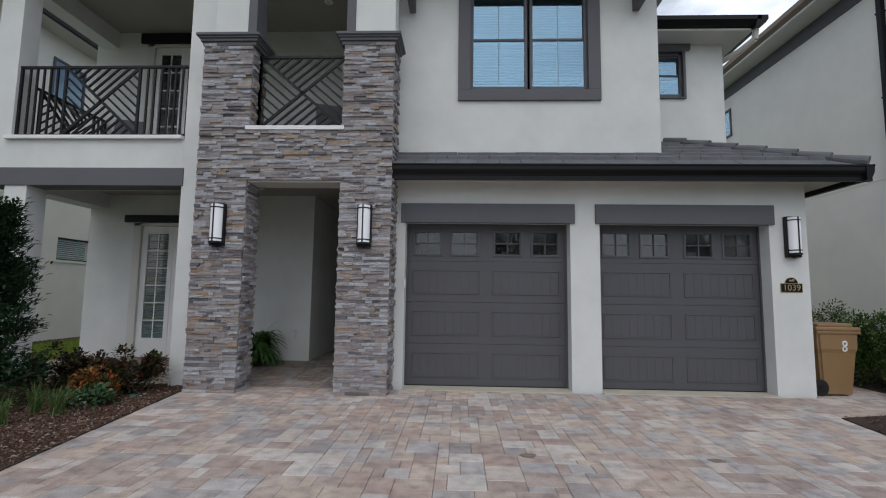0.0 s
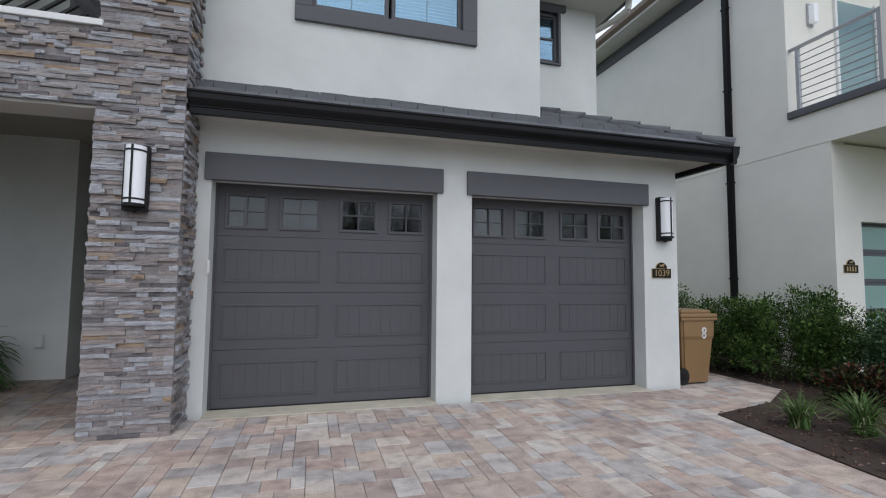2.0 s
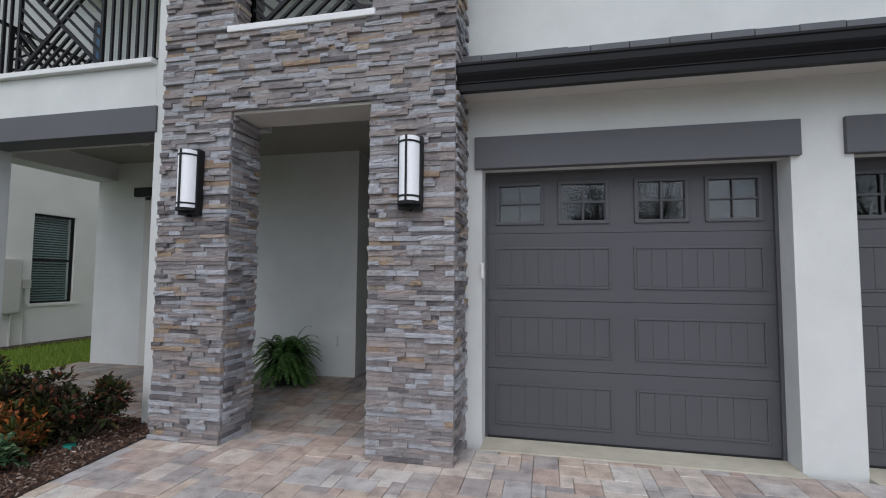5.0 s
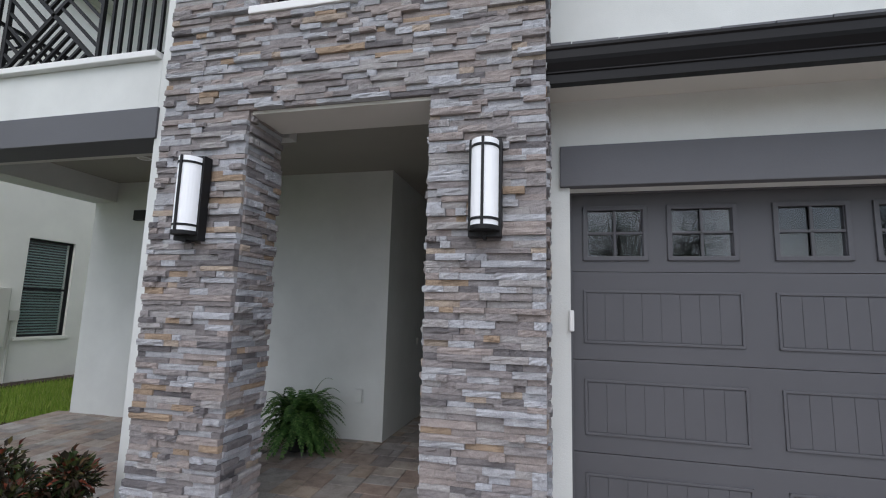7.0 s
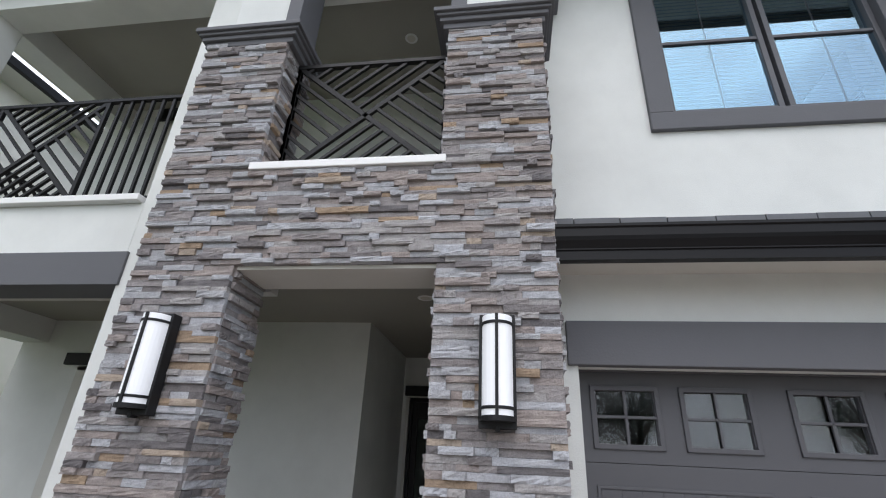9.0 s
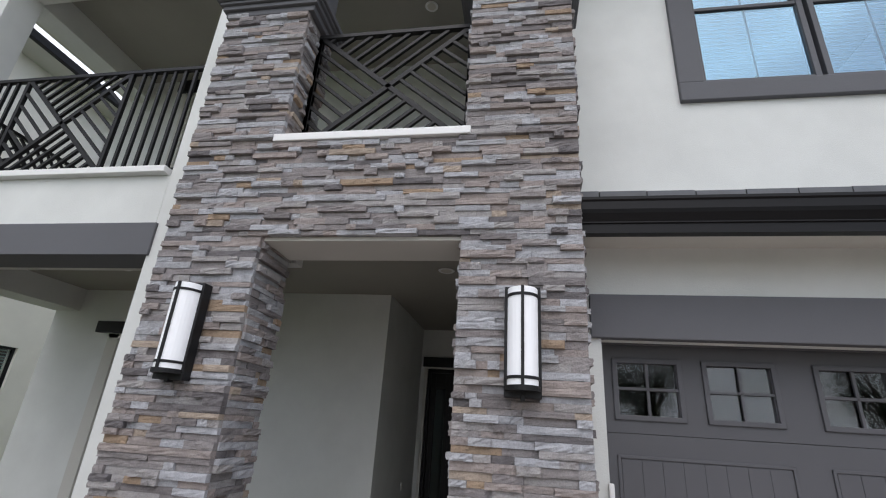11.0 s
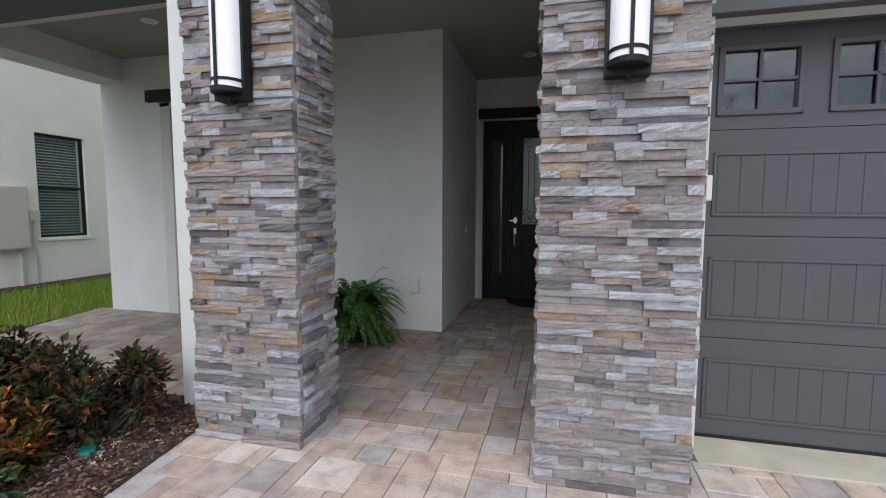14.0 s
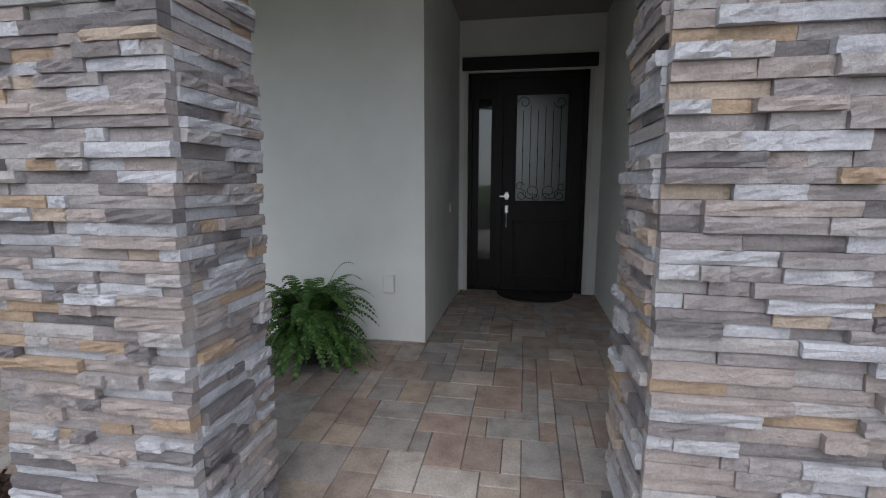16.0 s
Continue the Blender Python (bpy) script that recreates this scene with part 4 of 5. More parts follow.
def waste_bin():
    r = thing("waste_bin", 5.86, 7.80, 0, "tan wheeled waste bin with closed lid beside the garage", "bin", rz=-90)
    bm = bmesh.new()
    lo, hi = (0.25, 0.27), (0.33, 0.36)
    vs = []
    for (a, b), z in ((lo, 0.03), ((lo[0] + 0.055, lo[1] + 0.06), 0.66), ((lo[0] + 0.075, lo[1] + 0.08), 0.72), (hi, 0.98)):
        vs.append([bm.verts.new((sx * a, sy * b, z)) for sx, sy in ((-1, -1), (1, -1), (1, 1), (-1, 1))])
    bm.faces.new(vs[0][::-1])
    bm.faces.new(vs[-1])
    for u, v in zip(vs, vs[1:]):
        for i in range(4):
            bm.faces.new((u[i], u[(i + 1) % 4], v[(i + 1) % 4], v[i]))
    bmesh.ops.bevel(bm, geom=[e for e in bm.edges if abs(e.verts[0].co.z - e.verts[1].co.z) > 0.02], offset=0.035, segments=3, affect="EDGES")
    part("body", bm, BIN_TAN, r)
    bm = bmesh.new()
    box(bm, -0.35, 0.35, -0.385, 0.385, 0.955, 1.0, 0.014)
    part("rim", bm, BIN_TAN, r)
    bm = bmesh.new()
    box(bm, -0.36, 0.36, -0.40, 0.38, 1.0, 1.06, 0.022)
    box(bm, -0.29, 0.29, -0.33, 0.30, 1.055, 1.115, 0.03)
    part("lid", bm, BIN_TAN, r)
    for sx in (-1, 1):
        bm = bmesh.new()
        cyl(bm, (sx * 0.20, -0.30, 0.125), (sx * 0.27, -0.30, 0.125), 0.125, seg=24)
        wheel = part("wheel", bm, RUBBER, r, smooth=False)
        bm = bmesh.new()
        cyl(bm, (sx * 0.195, -0.30, 0.125), (sx * 0.275, -0.30, 0.125), 0.06, seg=16)
        part("hub", bm, BLACK, wheel)
    bm = bmesh.new()
    cyl(bm, (-0.26, 0.36, 0.95), (0.26, 0.36, 0.95), 0.016)
    part("handle", bm, BIN_TAN, r)
    bm = bmesh.new()
    for cz, cx in ((0.81, 0.345), (0.73, 0.335)):
        for k in range(9):
            a = 2 * math.pi * k / 9
            q = (0.10 + 0.034 * math.cos(a), cz + 0.034 * math.sin(a))
            cyl(bm, (0.28, q[0], q[1]), (cx, q[0], q[1]), 0.013, seg=8)
    part("white_mark", bm, WHITE, r, "white printed mark")
    r.scale = (0.86, 0.86, 1.0)


waste_bin()


# ---- neighbouring house beside the hedge ----
NX = 8.7
setting("neighbour_wall", [(NX, NX + 0.3, 7.5, 30, -0.1, 3.93), (NX, NX + 0.3, 8.2, 30, 3.96, 8.3), (NX + 0.015, NX + 0.3, 7.5, 30, 3.92, 3.97)], STUCCO_CREAM, "cream stucco side wall of the neighbouring house", "wall")
setting("neighbour_front", [(NX + 0.3, 9.33, 7.5, 7.8, -0.1, 3.93), (12.18, 22, 7.5, 7.8, -0.1, 3.93), (9.33, 12.18, 7.5, 7.8, 2.6, 3.93), (NX + 0.3, 22, 8.2, 8.5, 3.93, 8.3)], STUCCO_CREAM, "cream stucco front of the neighbouring house", "wall")
setting("neighbour_balcony", [(NX, NX + 0.22, 5.4, 8.2, 3.965, 4.55), (NX + 0.22, 14, 5.4, 8.2, 3.965, 4.15), (NX + 0.22, 14, 5.4, 5.65, 4.15, 4.55)], STUCCO_CREAM, "cream stucco balcony parapet", "parapet")
setting("neighbour_balcony_trim", [(NX - 0.05, NX + 0.26, 5.35, 8.2, 4.55, 4.69), (NX + 0.26, 14, 5.35, 5.69, 4.55, 4.69)], TRIM, "slate grey balcony cap", "trim", 0.02)
setting("neighbour_frieze", [(NX - 0.03, NX + 0.02, 8.1, 30, 7.98, 8.32)], TRIM, "slate grey frieze board under the eave", "trim")
setting("neighbour_soffit", [(8.12, NX + 0.3, 7.6, 30, 8.32, 8.38)], SOFFIT, "painted eave soffit", "soffit")


def neighbour_roof(x0, x1, xr, label):
    r = thing("neighbour_roof", x0, 8, 8.38, label, "roof", kind="structure")
    s = 1 if x1 > x0 else -1
    bm = bmesh.new()
    prism(bm, [(0, 0.0), (s * -0.10, 0.08), (s * -0.10, 0.20), (0, 0.20)], "y", -0.4, 22)
    part("gutter", bm, BROWN_EAVE, r)
    bm = bmesh.new()
    prism(bm, [(0, 0.05), (0, 0.22), (xr - x0, 2.5), (x1 - x0, 0.22), (x1 - x0, 0.05)], "y", -0.4, 22)
    part("tiles", bm, ROOF, r)


neighbour_roof(8.12, 22.4, 15.2, "tiled hip roof with brown gutter of the neighbouring house")


def downspout(x, y, z0, z1, mat, label):
    bm = bmesh.new()
    box(bm, x - 0.09, x, y - 0.06, y + 0.06, z0, z1, 0.012)
    ob = part("downspout", bm, mat)
    tagged(ob, label, "downspout")
    for z in (1.6, 3.6, 5.6, 7.4):
        one_box("strap", x - 0.095, x + 0.002, y - 0.08, y + 0.08, z, z + 0.03, mat, ob)


downspout(NX, 9.45, -0.05, 8.3, BRONZE, "dark bronze downspout on the cream side wall")


def neighbour_rail():
    r = thing("neighbour_railing", NX + 0.08, 5.5, 4.69, "grey metal balcony railing with horizontal bars", "railing")
    for y in (0.0, 1.25, 2.55):
        one_box("post", -0.03, 0.03, y - 0.03, y + 0.03, 0, 1.18, GREY_METAL, r, 0.004)
    one_box("top_rail", -0.04, 0.04, -0.05, 2.7, 1.18, 1.22, GREY_METAL, r, 0.005)
    for k in range(8):
        bm = bmesh.new()
        cyl(bm, (0, 0, 0.12 + 0.13 * k), (0, 2.6, 0.12 + 0.13 * k), 0.011, seg=8)
        part("bar", bm, GREY_METAL, r)


neighbour_rail()
one_box("balcony_pillar", NX + 0.0, NX + 0.24, 6.45, 6.69, 4.69, 8.3, STUCCO_CREAM)
tagged(bpy.data.objects["balcony_pillar"], "cream stucco balcony pillar", "post", kind="structure")
nl_ = thing("wall_lamp", NX + 0.62, 8.2, 6.45, "small grey lantern on the neighbouring wall", "wall lamp")
one_box("backplate", -0.07, 0.07, -0.03, 0, 0, 0.45, GREY_METAL, nl_, 0.004)
one_box("lantern", -0.055, 0.055, -0.14, -0.03, 0.04, 0.40, DIFFUSER, nl_, 0.01)
ngl = thing("window_6", 9.95, 8.2, 4.2, "pale green glazed balcony door of the neighbouring house", "window", kind="structure")
one_box("pane", 0.06, 2.2, -0.012, -0.004, 0.0, 2.9, BLIND_GREEN, ngl)
one_box("glass", 0.06, 2.2, -0.020, -0.014, 0.0, 2.9, GLASS, ngl)
for q in ((0.0, 0.06), (1.1, 1.16), (2.2, 2.26)):
    one_box("frame", q[0], q[1], -0.05, 0.0, 0.0, 2.96, WHITE, ngl, 0.006)
nsw = thing("window_7", NX, 14.85, 6.68, "small white framed window in the cream side wall", "window", kind="structure")
one_box("pane", -0.012, -0.004, 0.06, 0.80, 0.06, 0.84, GLASS_COATED, nsw)
one_box("backing", -0.003, 0.0, 0.06, 0.80, 0.06, 0.84, BLIND, nsw)
for q in ((0, 0.06, 0, 0.9), (0.80, 0.86, 0, 0.9), (0.06, 0.80, 0, 0.06), (0.06, 0.80, 0.84, 0.9)):
    one_box("frame", -0.04, 0.0, q[0], q[1], q[2], q[3], FRAME_GREY, nsw)
house_sign(9.02, 7.5, 1.78, "", "dark bronze house number sign on the neighbouring house")
ng_ = thing("neighbour_garage_door", 10.755, 7.66, 0, "grey frosted garage door of the neighbouring house", "garage door")
for k in range(5):
    one_box("section", -1.42, 1.42, 0, 0.05, 0.52 * k, 0.52 * k + 0.515, FRAME_GREY, ng_, 0.004)
    one_box("pane", -1.34, 1.34, -0.006, 0.0, 0.52 * k + 0.06, 0.52 * k + 0.46, BLIND_GREEN, ng_, 0.002)
setting("neighbour_garage_back", [(9.0, 13.5, 8.4, 8.5, -0.1, 3.9)], ROOM_SHADE, "wall inside the neighbouring garage, coloured near black to look unlit", "wall")

# ---- neighbouring house across the lawn ----
LX = -12.0


def lawn_house():
    wins = [(11.52, 12.52, 0.92, 3.04), (13.40, 14.75, 2.36, 3.04)]
    ys = [3.0, 11.52, 12.52, 13.40, 14.75, 30.0]
    bxs = []
    for i in range(5):
        a, b = ys[i], ys[i + 1]
        w = [q for q in wins if q[0] == a]
        if w:
            bxs += [(LX - 0.25, LX, a, b, -0.1, w[0][2]), (LX - 0.25, LX, a, b, w[0][3], 9.0)]
        else:
            bxs.append((LX - 0.25, LX, a, b, -0.1, 9.0))
    setting("lawn_house_wall", bxs, STUCCO_CREAM, "pale cream stucco wall of the house across the lawn", "wall")
    setting("lawn_house_room", [(LX - 0.9, LX - 0.8, 10, 16, -0.1, 4)], ROOM_SHADE, "room behind the windows, coloured near black to look unlit", "room")
    setting("lawn_house_eave", [(LX + 0.62, LX + 0.74, 3, 30, 8.93, 9.1)], BRONZE, "dark eave of the house across the lawn", "eave")
    setting("lawn_house_soffit", [(LX, LX + 0.62, 3, 30, 8.94, 9.0)], SOFFIT, "painted eave soffit of the house across the lawn", "soffit")
    up = thing("window_5", LX, 12.75, 7.05, "upper window with blue-grey pane and dark frame", "window", kind="structure", rz=90)
    one_box("pane", 0.0, 1.05, -0.008, 0.0, 0.0, 1.2, GLASS_COATED, up)
    one_box("backing", 0.0, 1.05, -0.004, 0.002, 0.0, 1.2, BLIND, up)
    for q in ((-0.06, 0.0, -0.06, 1.26), (1.05, 1.11, -0.06, 1.26), (0.0, 1.05, -0.06, 0.0), (0.0, 1.05, 1.2, 1.26)):
        one_box("frame", q[0], q[1], -0.04, 0.0, q[2], q[3], FRAME_GREY, up)
    setting("lawn_house_front", [(LX - 10, LX, 2.8, 3.0, -0.1, 9.0)], STUCCO_CREAM, "pale cream stucco front of the house across the lawn", "wall")
    for k, (a, b, z0, z1) in enumerate(wins):
        r = thing("window_%d" % (k + 3), LX, a, z0, "dark framed window with blinds in the cream wall", "window", kind="structure", rz=90)
        w, h = b - a, z1 - z0
        bm = bmesh.new()
        for q in ((0, 0.05, 0, h), (w - 0.05, w, 0, h), (0, w, 0, 0.05), (0, w, h - 0.05, h)) + (((0, w, h * 0.47, h * 0.47 + 0.05),) if k == 0 else ()):
            box(bm, q[0], q[1], 0.06, 0.12, q[2], q[3], 0.004)
        part("frame", bm, BLACK, r)
        pane(r, 0.04, w - 0.04, 0.04, h - 0.04, 0.10)
        blinds(r, 0.05, w - 0.05, 0.05, h - 0.05, 0.15, BLIND_GREEN, 0.06)
        one_box("sill", -0.06, w + 0.06, -0.04, 0.06, -0.07, 0.0, STUCCO_CREAM, r, 0.006)


lawn_house()
ub_ = thing("utility_box", LX, 10.9, 0.72, "beige electrical meter box with conduit on the wall", "meter box")
one_box("box", 0.0, 0.16, -0.32, 0.32, 0.0, 1.22, BEIGE_BOX, ub_, 0.015)
one_box("cover", 0.16, 0.175, -0.29, 0.29, 0.03, 1.19, BEIGE_BOX, ub_, 0.006)
one_box("junction_box", 0.0, 0.11, 0.36, 0.56, 0.55, 0.76, BEIGE_BOX, ub_, 0.01)
bm = bmesh.new()
cyl(bm, (0.05, 0.46, -0.75), (0.05, 0.46, 0.56), 0.022)
cyl(bm, (0.05, 0.2, -0.75), (0.05, 0.2, 0.02), 0.03)
part("conduit", bm, BEIGE_BOX, ub_)


# ---- beds, lawn and plants ----
def bed(name, outline, z, label, chips, seed):
    bm = bmesh.new()
    prism(bm, outline, "z", -0.075, z)
    ob = tagged(part(name, bm, MULCH), label, "mulch bed", kind="structure")
    rnd = random.Random(seed)
    poly = [Vector(p) for p in outline]
    xs, ys = [p.x for p in poly], [p.y for p in poly]

    def inside(x, y):
        c = False
        j = len(poly) - 1
        for i in range(len(poly)):
            if (poly[i].y > y) != (poly[j].y > y) and x < (poly[j].x - poly[i].x) * (y - poly[i].y) / (poly[j].y - poly[i].y) + poly[i].x:
                c = not c
            j = i
        return c
    vs, fs = [], []
    while len(fs) < chips * 4:
        x, y = rnd.uniform(min(xs), max(xs)), rnd.uniform(min(ys), max(ys))
        if not inside(x, y):
            continue
        ln, wd, a, t = rnd.uniform(0.010, 0.030), rnd.uniform(0.004, 0.010), rnd.uniform(0, 6.28), rnd.uniform(-0.5, 0.5)
        ca, sa = math.cos(a), math.sin(a)
        b = len(vs)
        zc = z + rnd.uniform(0.0, 0.018)
        for u, v, h in ((-ln, -wd, -0.004), (ln, -wd * 0.6, -0.004), (ln * 0.8, wd, 0.0), (-ln * 0.9, wd * 0.7, 0.002), (0, 0, 0.012)):
            vs.append((x + ca * u - sa * v, y + sa * u + ca * v, zc + h + u * t * 0.5))
        fs += [(b, b + 1, b + 4), (b + 1, b + 2, b + 4), (b + 2, b + 3, b + 4), (b + 3, b, b + 4)]
    tagged(raw("bark_chips", vs, fs, CHIP), "loose brown bark chips on the planting bed", "mulch", kind="stuff")
    return ob


bed("bed_left", [(-8.4, 2.2), (-3.46, 2.2), (-3.74, 3.83), (-4.12, 6.95), (-4.12, 7.26), (-4.5, 7.40), (-8.1, 7.40), (-8.4, 7.4)], 0.012, "brown mulch bed beside the driveway", 32000, 1)
bed("bed_lawn_edge", [(-8.42, 7.4), (-8.1, 7.4), (-8.1, 9.5), (-8.0, 14), (-8.42, 14)], 0.0, "strip of brown mulch along the house", 700, 2)
bed("bed_lawn_house", [(-12.0, 4), (-11.55, 4), (-11.55, 16), (-12.0, 16)], 0.0, "strip of brown mulch along the cream wall", 500, 3)
bed("bed_right", [(4.80, 6.19), (4.22, 1.5), (12, 1.5), (12, 7.45), (8.7, 7.5), (8.7, 12), (6.85, 12), (6.80, 7.0), (5.9, 6.45)], 0.015, "brown mulch bed with shrubs beside the driveway", 5200, 4)


bed("bed_left_front", [(-8.4, -9.9), (-2.4, -9.9), (-3.46, 2.2), (-8.4, 2.2)], 0.012, "brown mulch bed along the driveway", 1500, 5)
bed("bed_right_front", [(3.1, -9.9), (12, -9.9), (12, 1.5), (4.22, 1.5)], 0.015, "brown mulch bed along the driveway", 1500, 6)


def blades(name, n, area, zbase, h0, h1, wide, mat, seed, label):
    rnd = random.Random(seed)
    vs, fs = [], []
    for _ in range(n):
        x, y = rnd.uniform(area[0], area[1]), rnd.uniform(area[2], area[3])
        a, h, ln = rnd.uniform(0, 6.28), rnd.uniform(h0, h1), rnd.uniform(0.0, 0.05)
        dx, dy = math.cos(a) * wide, math.sin(a) * wide
        b = len(vs)
        vs += [(x - dx, y - dy, zbase), (x + dx, y + dy, zbase), (x - dy / wide * ln, y + dx / wide * ln, zbase + h)]
        fs.append((b, b + 1, b + 2))
    return tagged(raw(name, vs, fs, mat), label, "grass", kind="stuff")


blades("lawn_grass", 60000, (-11.6, -8.4, 5.5, 17.0), -0.07, 0.06, 0.13, 0.006, GRASS_LEAF, 7, "bright green mown lawn between the houses")


def leaf_quads(vs, fs, p, d, up, ln, wd, droop=0.0):
    """One folded leaf from p along d: two quads."""
    d = d.normalized()
    s = d.cross(up)
    s = s.normalized() if s.length > 1e-4 else Vector((1, 0, 0))
    nrm = s.cross(d)
    b = len(vs)
    m = p + d * ln * 0.5 + nrm * 0.02 * ln
    e = p + d * ln - Vector((0, 0, droop * ln))
    f = nrm * wd * 0.35
    vs += [tuple(p), tuple(m + s * wd + f), tuple(e), tuple(m - s * wd + f), tuple(m)]
    fs += [(b, b + 1, b + 4), (b + 1, b + 2, b + 4), (b, b + 4, b + 3), (b + 3, b + 4, b + 2)]


def bush(name, x, y, z, rx, ry, h, n, ln, wd, mat, label, category, seed, stems=9, low=0.12, upward=0.5, clumps=26, group=""):
    """A shrub: stems from the base, and leaves in uneven clumps around their tips."""
    rnd = random.Random(seed)
    r = thing(name, x, y, z, label, category, group)
    tips = []
    for _ in range(clumps):
        a, q = rnd.uniform(0, 6.28), math.sqrt(rnd.uniform(0.05, 1.0))
        hh = h * rnd.uniform(0.30, 1.0) * (1 - 0.42 * q * q)
        tips.append(Vector((rx * q * math.cos(a), ry * q * math.sin(a), max(low, hh - 0.06))))
    for t in tips[:stems]:
        bm = bmesh.new()
        cyl(bm, (t.x * 0.15, t.y * 0.15, -0.04), t * 0.95, 0.012, 0.005, 6)
        part("stem", bm, BARK, r)
    vs, fs = [], []
    for _ in range(n):
        t = rnd.choice(tips)
        v = Vector((rnd.gauss(0, 1), rnd.gauss(0, 1), rnd.gauss(0, 1))).normalized()
        cr = rnd.uniform(0.3, 1.0) * min(rx, ry) * 0.36
        p = t + v * cr
        p.z = max(p.z, 0.02)
        d = (v + Vector((0, 0, upward)) + Vector((rnd.uniform(-.4, .4), rnd.uniform(-.4, .4), 0)))
        leaf_quads(vs, fs, p, d, Vector((rnd.uniform(-.3, .3), rnd.uniform(-.3, .3), 1)), ln * rnd.uniform(0.6, 1.2), wd * rnd.uniform(0.7, 1.2), 0.15)
    tagged(raw("leaves", vs, fs, mat, r), kind="stuff")
    return r


bush("croton_bush", -4.72, 6.72, 0.01, 0.36, 0.34, 0.74, 2200, 0.082, 0.021, CROTON, "dark red and green croton bush in the mulch bed", "bush", 1, group="croton bushes")
bush("croton_bush", -5.35, 6.75, 0.01, 0.38, 0.32, 0.66, 2100, 0.082, 0.021, CROTON, "dark red and green croton bush in the mulch bed", "bush", 2, group="croton bushes")
bush("croton_bush", -4.86, 6.22, 0.01, 0.27, 0.24, 0.50, 900, 0.085, 0.022, CROTON_ORANGE, "orange and green croton bush in the mulch bed", "bush", 3, group="croton bushes")
bush("croton_bush", -5.95, 6.9, 0.01, 0.40, 0.35, 0.70, 1900, 0.082, 0.021, CROTON, "dark croton bush in the mulch bed", "bush", 4, group="croton bushes")
bush("low_shrub", -4.72, 5.92, 0.01, 0.26, 0.22, 0.34, 420, 0.09, 0.024, SHRUB_LEAF, "low green shrub with small leaves in the bed", "shrub", 5)


def tuft(name, x, y, z, n, h, spread, wd, mat, label, seed):
    """Strap-leaved clump: arching blades from one base."""
    rnd = random.Random(seed)
    vs, fs = [], []
    for _ in range(n):
        a, hh, sp = rnd.uniform(0, 6.28), h * rnd.uniform(0.6, 1.1), spread * rnd.uniform(0.3, 1.1)
        ca, sa = math.cos(a), math.sin(a)
        bx, by = rnd.gauss(0, 0.035), rnd.gauss(0, 0.035)
        b = len(vs)
        for k in range(5):
            t = k / 4
            rr, zz = sp * t ** 1.5, hh * (t - 0.55 * t ** 3 * (sp / spread))
            w = wd * (1 - t * 0.85)
            vs += [(bx + ca * rr - sa * w, by + sa * rr + ca * w, zz), (bx + ca * rr + sa * w, by + sa * rr - ca * w, zz)]
        fs += [(b + 2 * k, b + 2 * k + 1, b + 2 * k + 3, b + 2 * k + 2) for k in range(4)]
    ob = raw(name, vs, fs, mat)
    ob.matrix_world = pose(x, y, z)
    return tagged(ob, label, "plant", "strap-leaved plants")


for k, (x, y, n, h, sp) in enumerate(((5.22, 5.55, 110, 0.46, 0.40), (5.62, 5.22, 130, 0.50, 0.46), (6.05, 5.55, 100, 0.46, 0.42), (5.35, 4.75, 90, 0.42, 0.40))):
    tuft("strap_leaf_plant", x, y, 0.01, n, h, sp, 0.011, LILY_LEAF, "clump of green strap-leaved plants in the mulch", 20 + k)
for k, (x, y) in enumerate(((-5.05, 5.55), (-4.72, 5.45), (-5.5, 5.4), (-4.95, 5.0))):
    tuft("ornamental_grass", x, y, 0.01, 90, 0.50, 0.26, 0.005, LILY_LEAF, "clump of thin green ornamental grass in the bed", 40 + k)

bush("hedge_shrub", 7.45, 8.6, 0, 0.62, 0.75, 1.42, 14450, 0.062, 0.016, HEDGE_LEAF, "dense clipped green hedge shrub along the wall", "hedge", 61, 14, 0.05, 0.5, 70, "hedge")
bush("hedge_shrub", 7.50, 7.55, 0, 0.66, 0.72, 1.46, 14450, 0.062, 0.016, HEDGE_LEAF, "dense clipped green hedge shrub along the wall", "hedge", 62, 14, 0.05, 0.5, 70, "hedge")
bush("hedge_shrub", 8.05, 6.95, 0, 0.70, 0.62, 1.42, 12750, 0.062, 0.016, HEDGE_LEAF, "dense clipped green hedge shrub along the wall", "hedge", 63, 14, 0.05, 0.5, 70, "hedge")
bush("hedge_shrub", 7.45, 9.9, 0, 0.60, 0.80, 1.40, 8500, 0.062, 0.016, HEDGE_LEAF, "dense clipped green hedge shrub along the wall", "hedge", 64, 14, 0.05, 0.5, 60, "hedge")
bush("variegated_shrub", 7.75, 5.85, 0, 0.62, 0.60, 1.28, 6000, 0.09, 0.020, SHRUB_LEAF, "loose green shrub with pale flowers in the bed", "shrub", 65, 14, 0.1, 0.4, 46)
bush("croton_bush", 6.85, 6.05, 0.01, 0.42, 0.34, 0.56, 1900, 0.082, 0.021, CROTON, "dark red and orange croton bush below the hedge", "bush", 66, group="croton bushes")
bush("croton_bush", 7.35, 5.1, 0.01, 0.40, 0.36, 0.55, 1300, 0.10, 0.020, CROTON_ORANGE, "orange and green croton bush in the bed", "bush", 67, group="croton bushes")


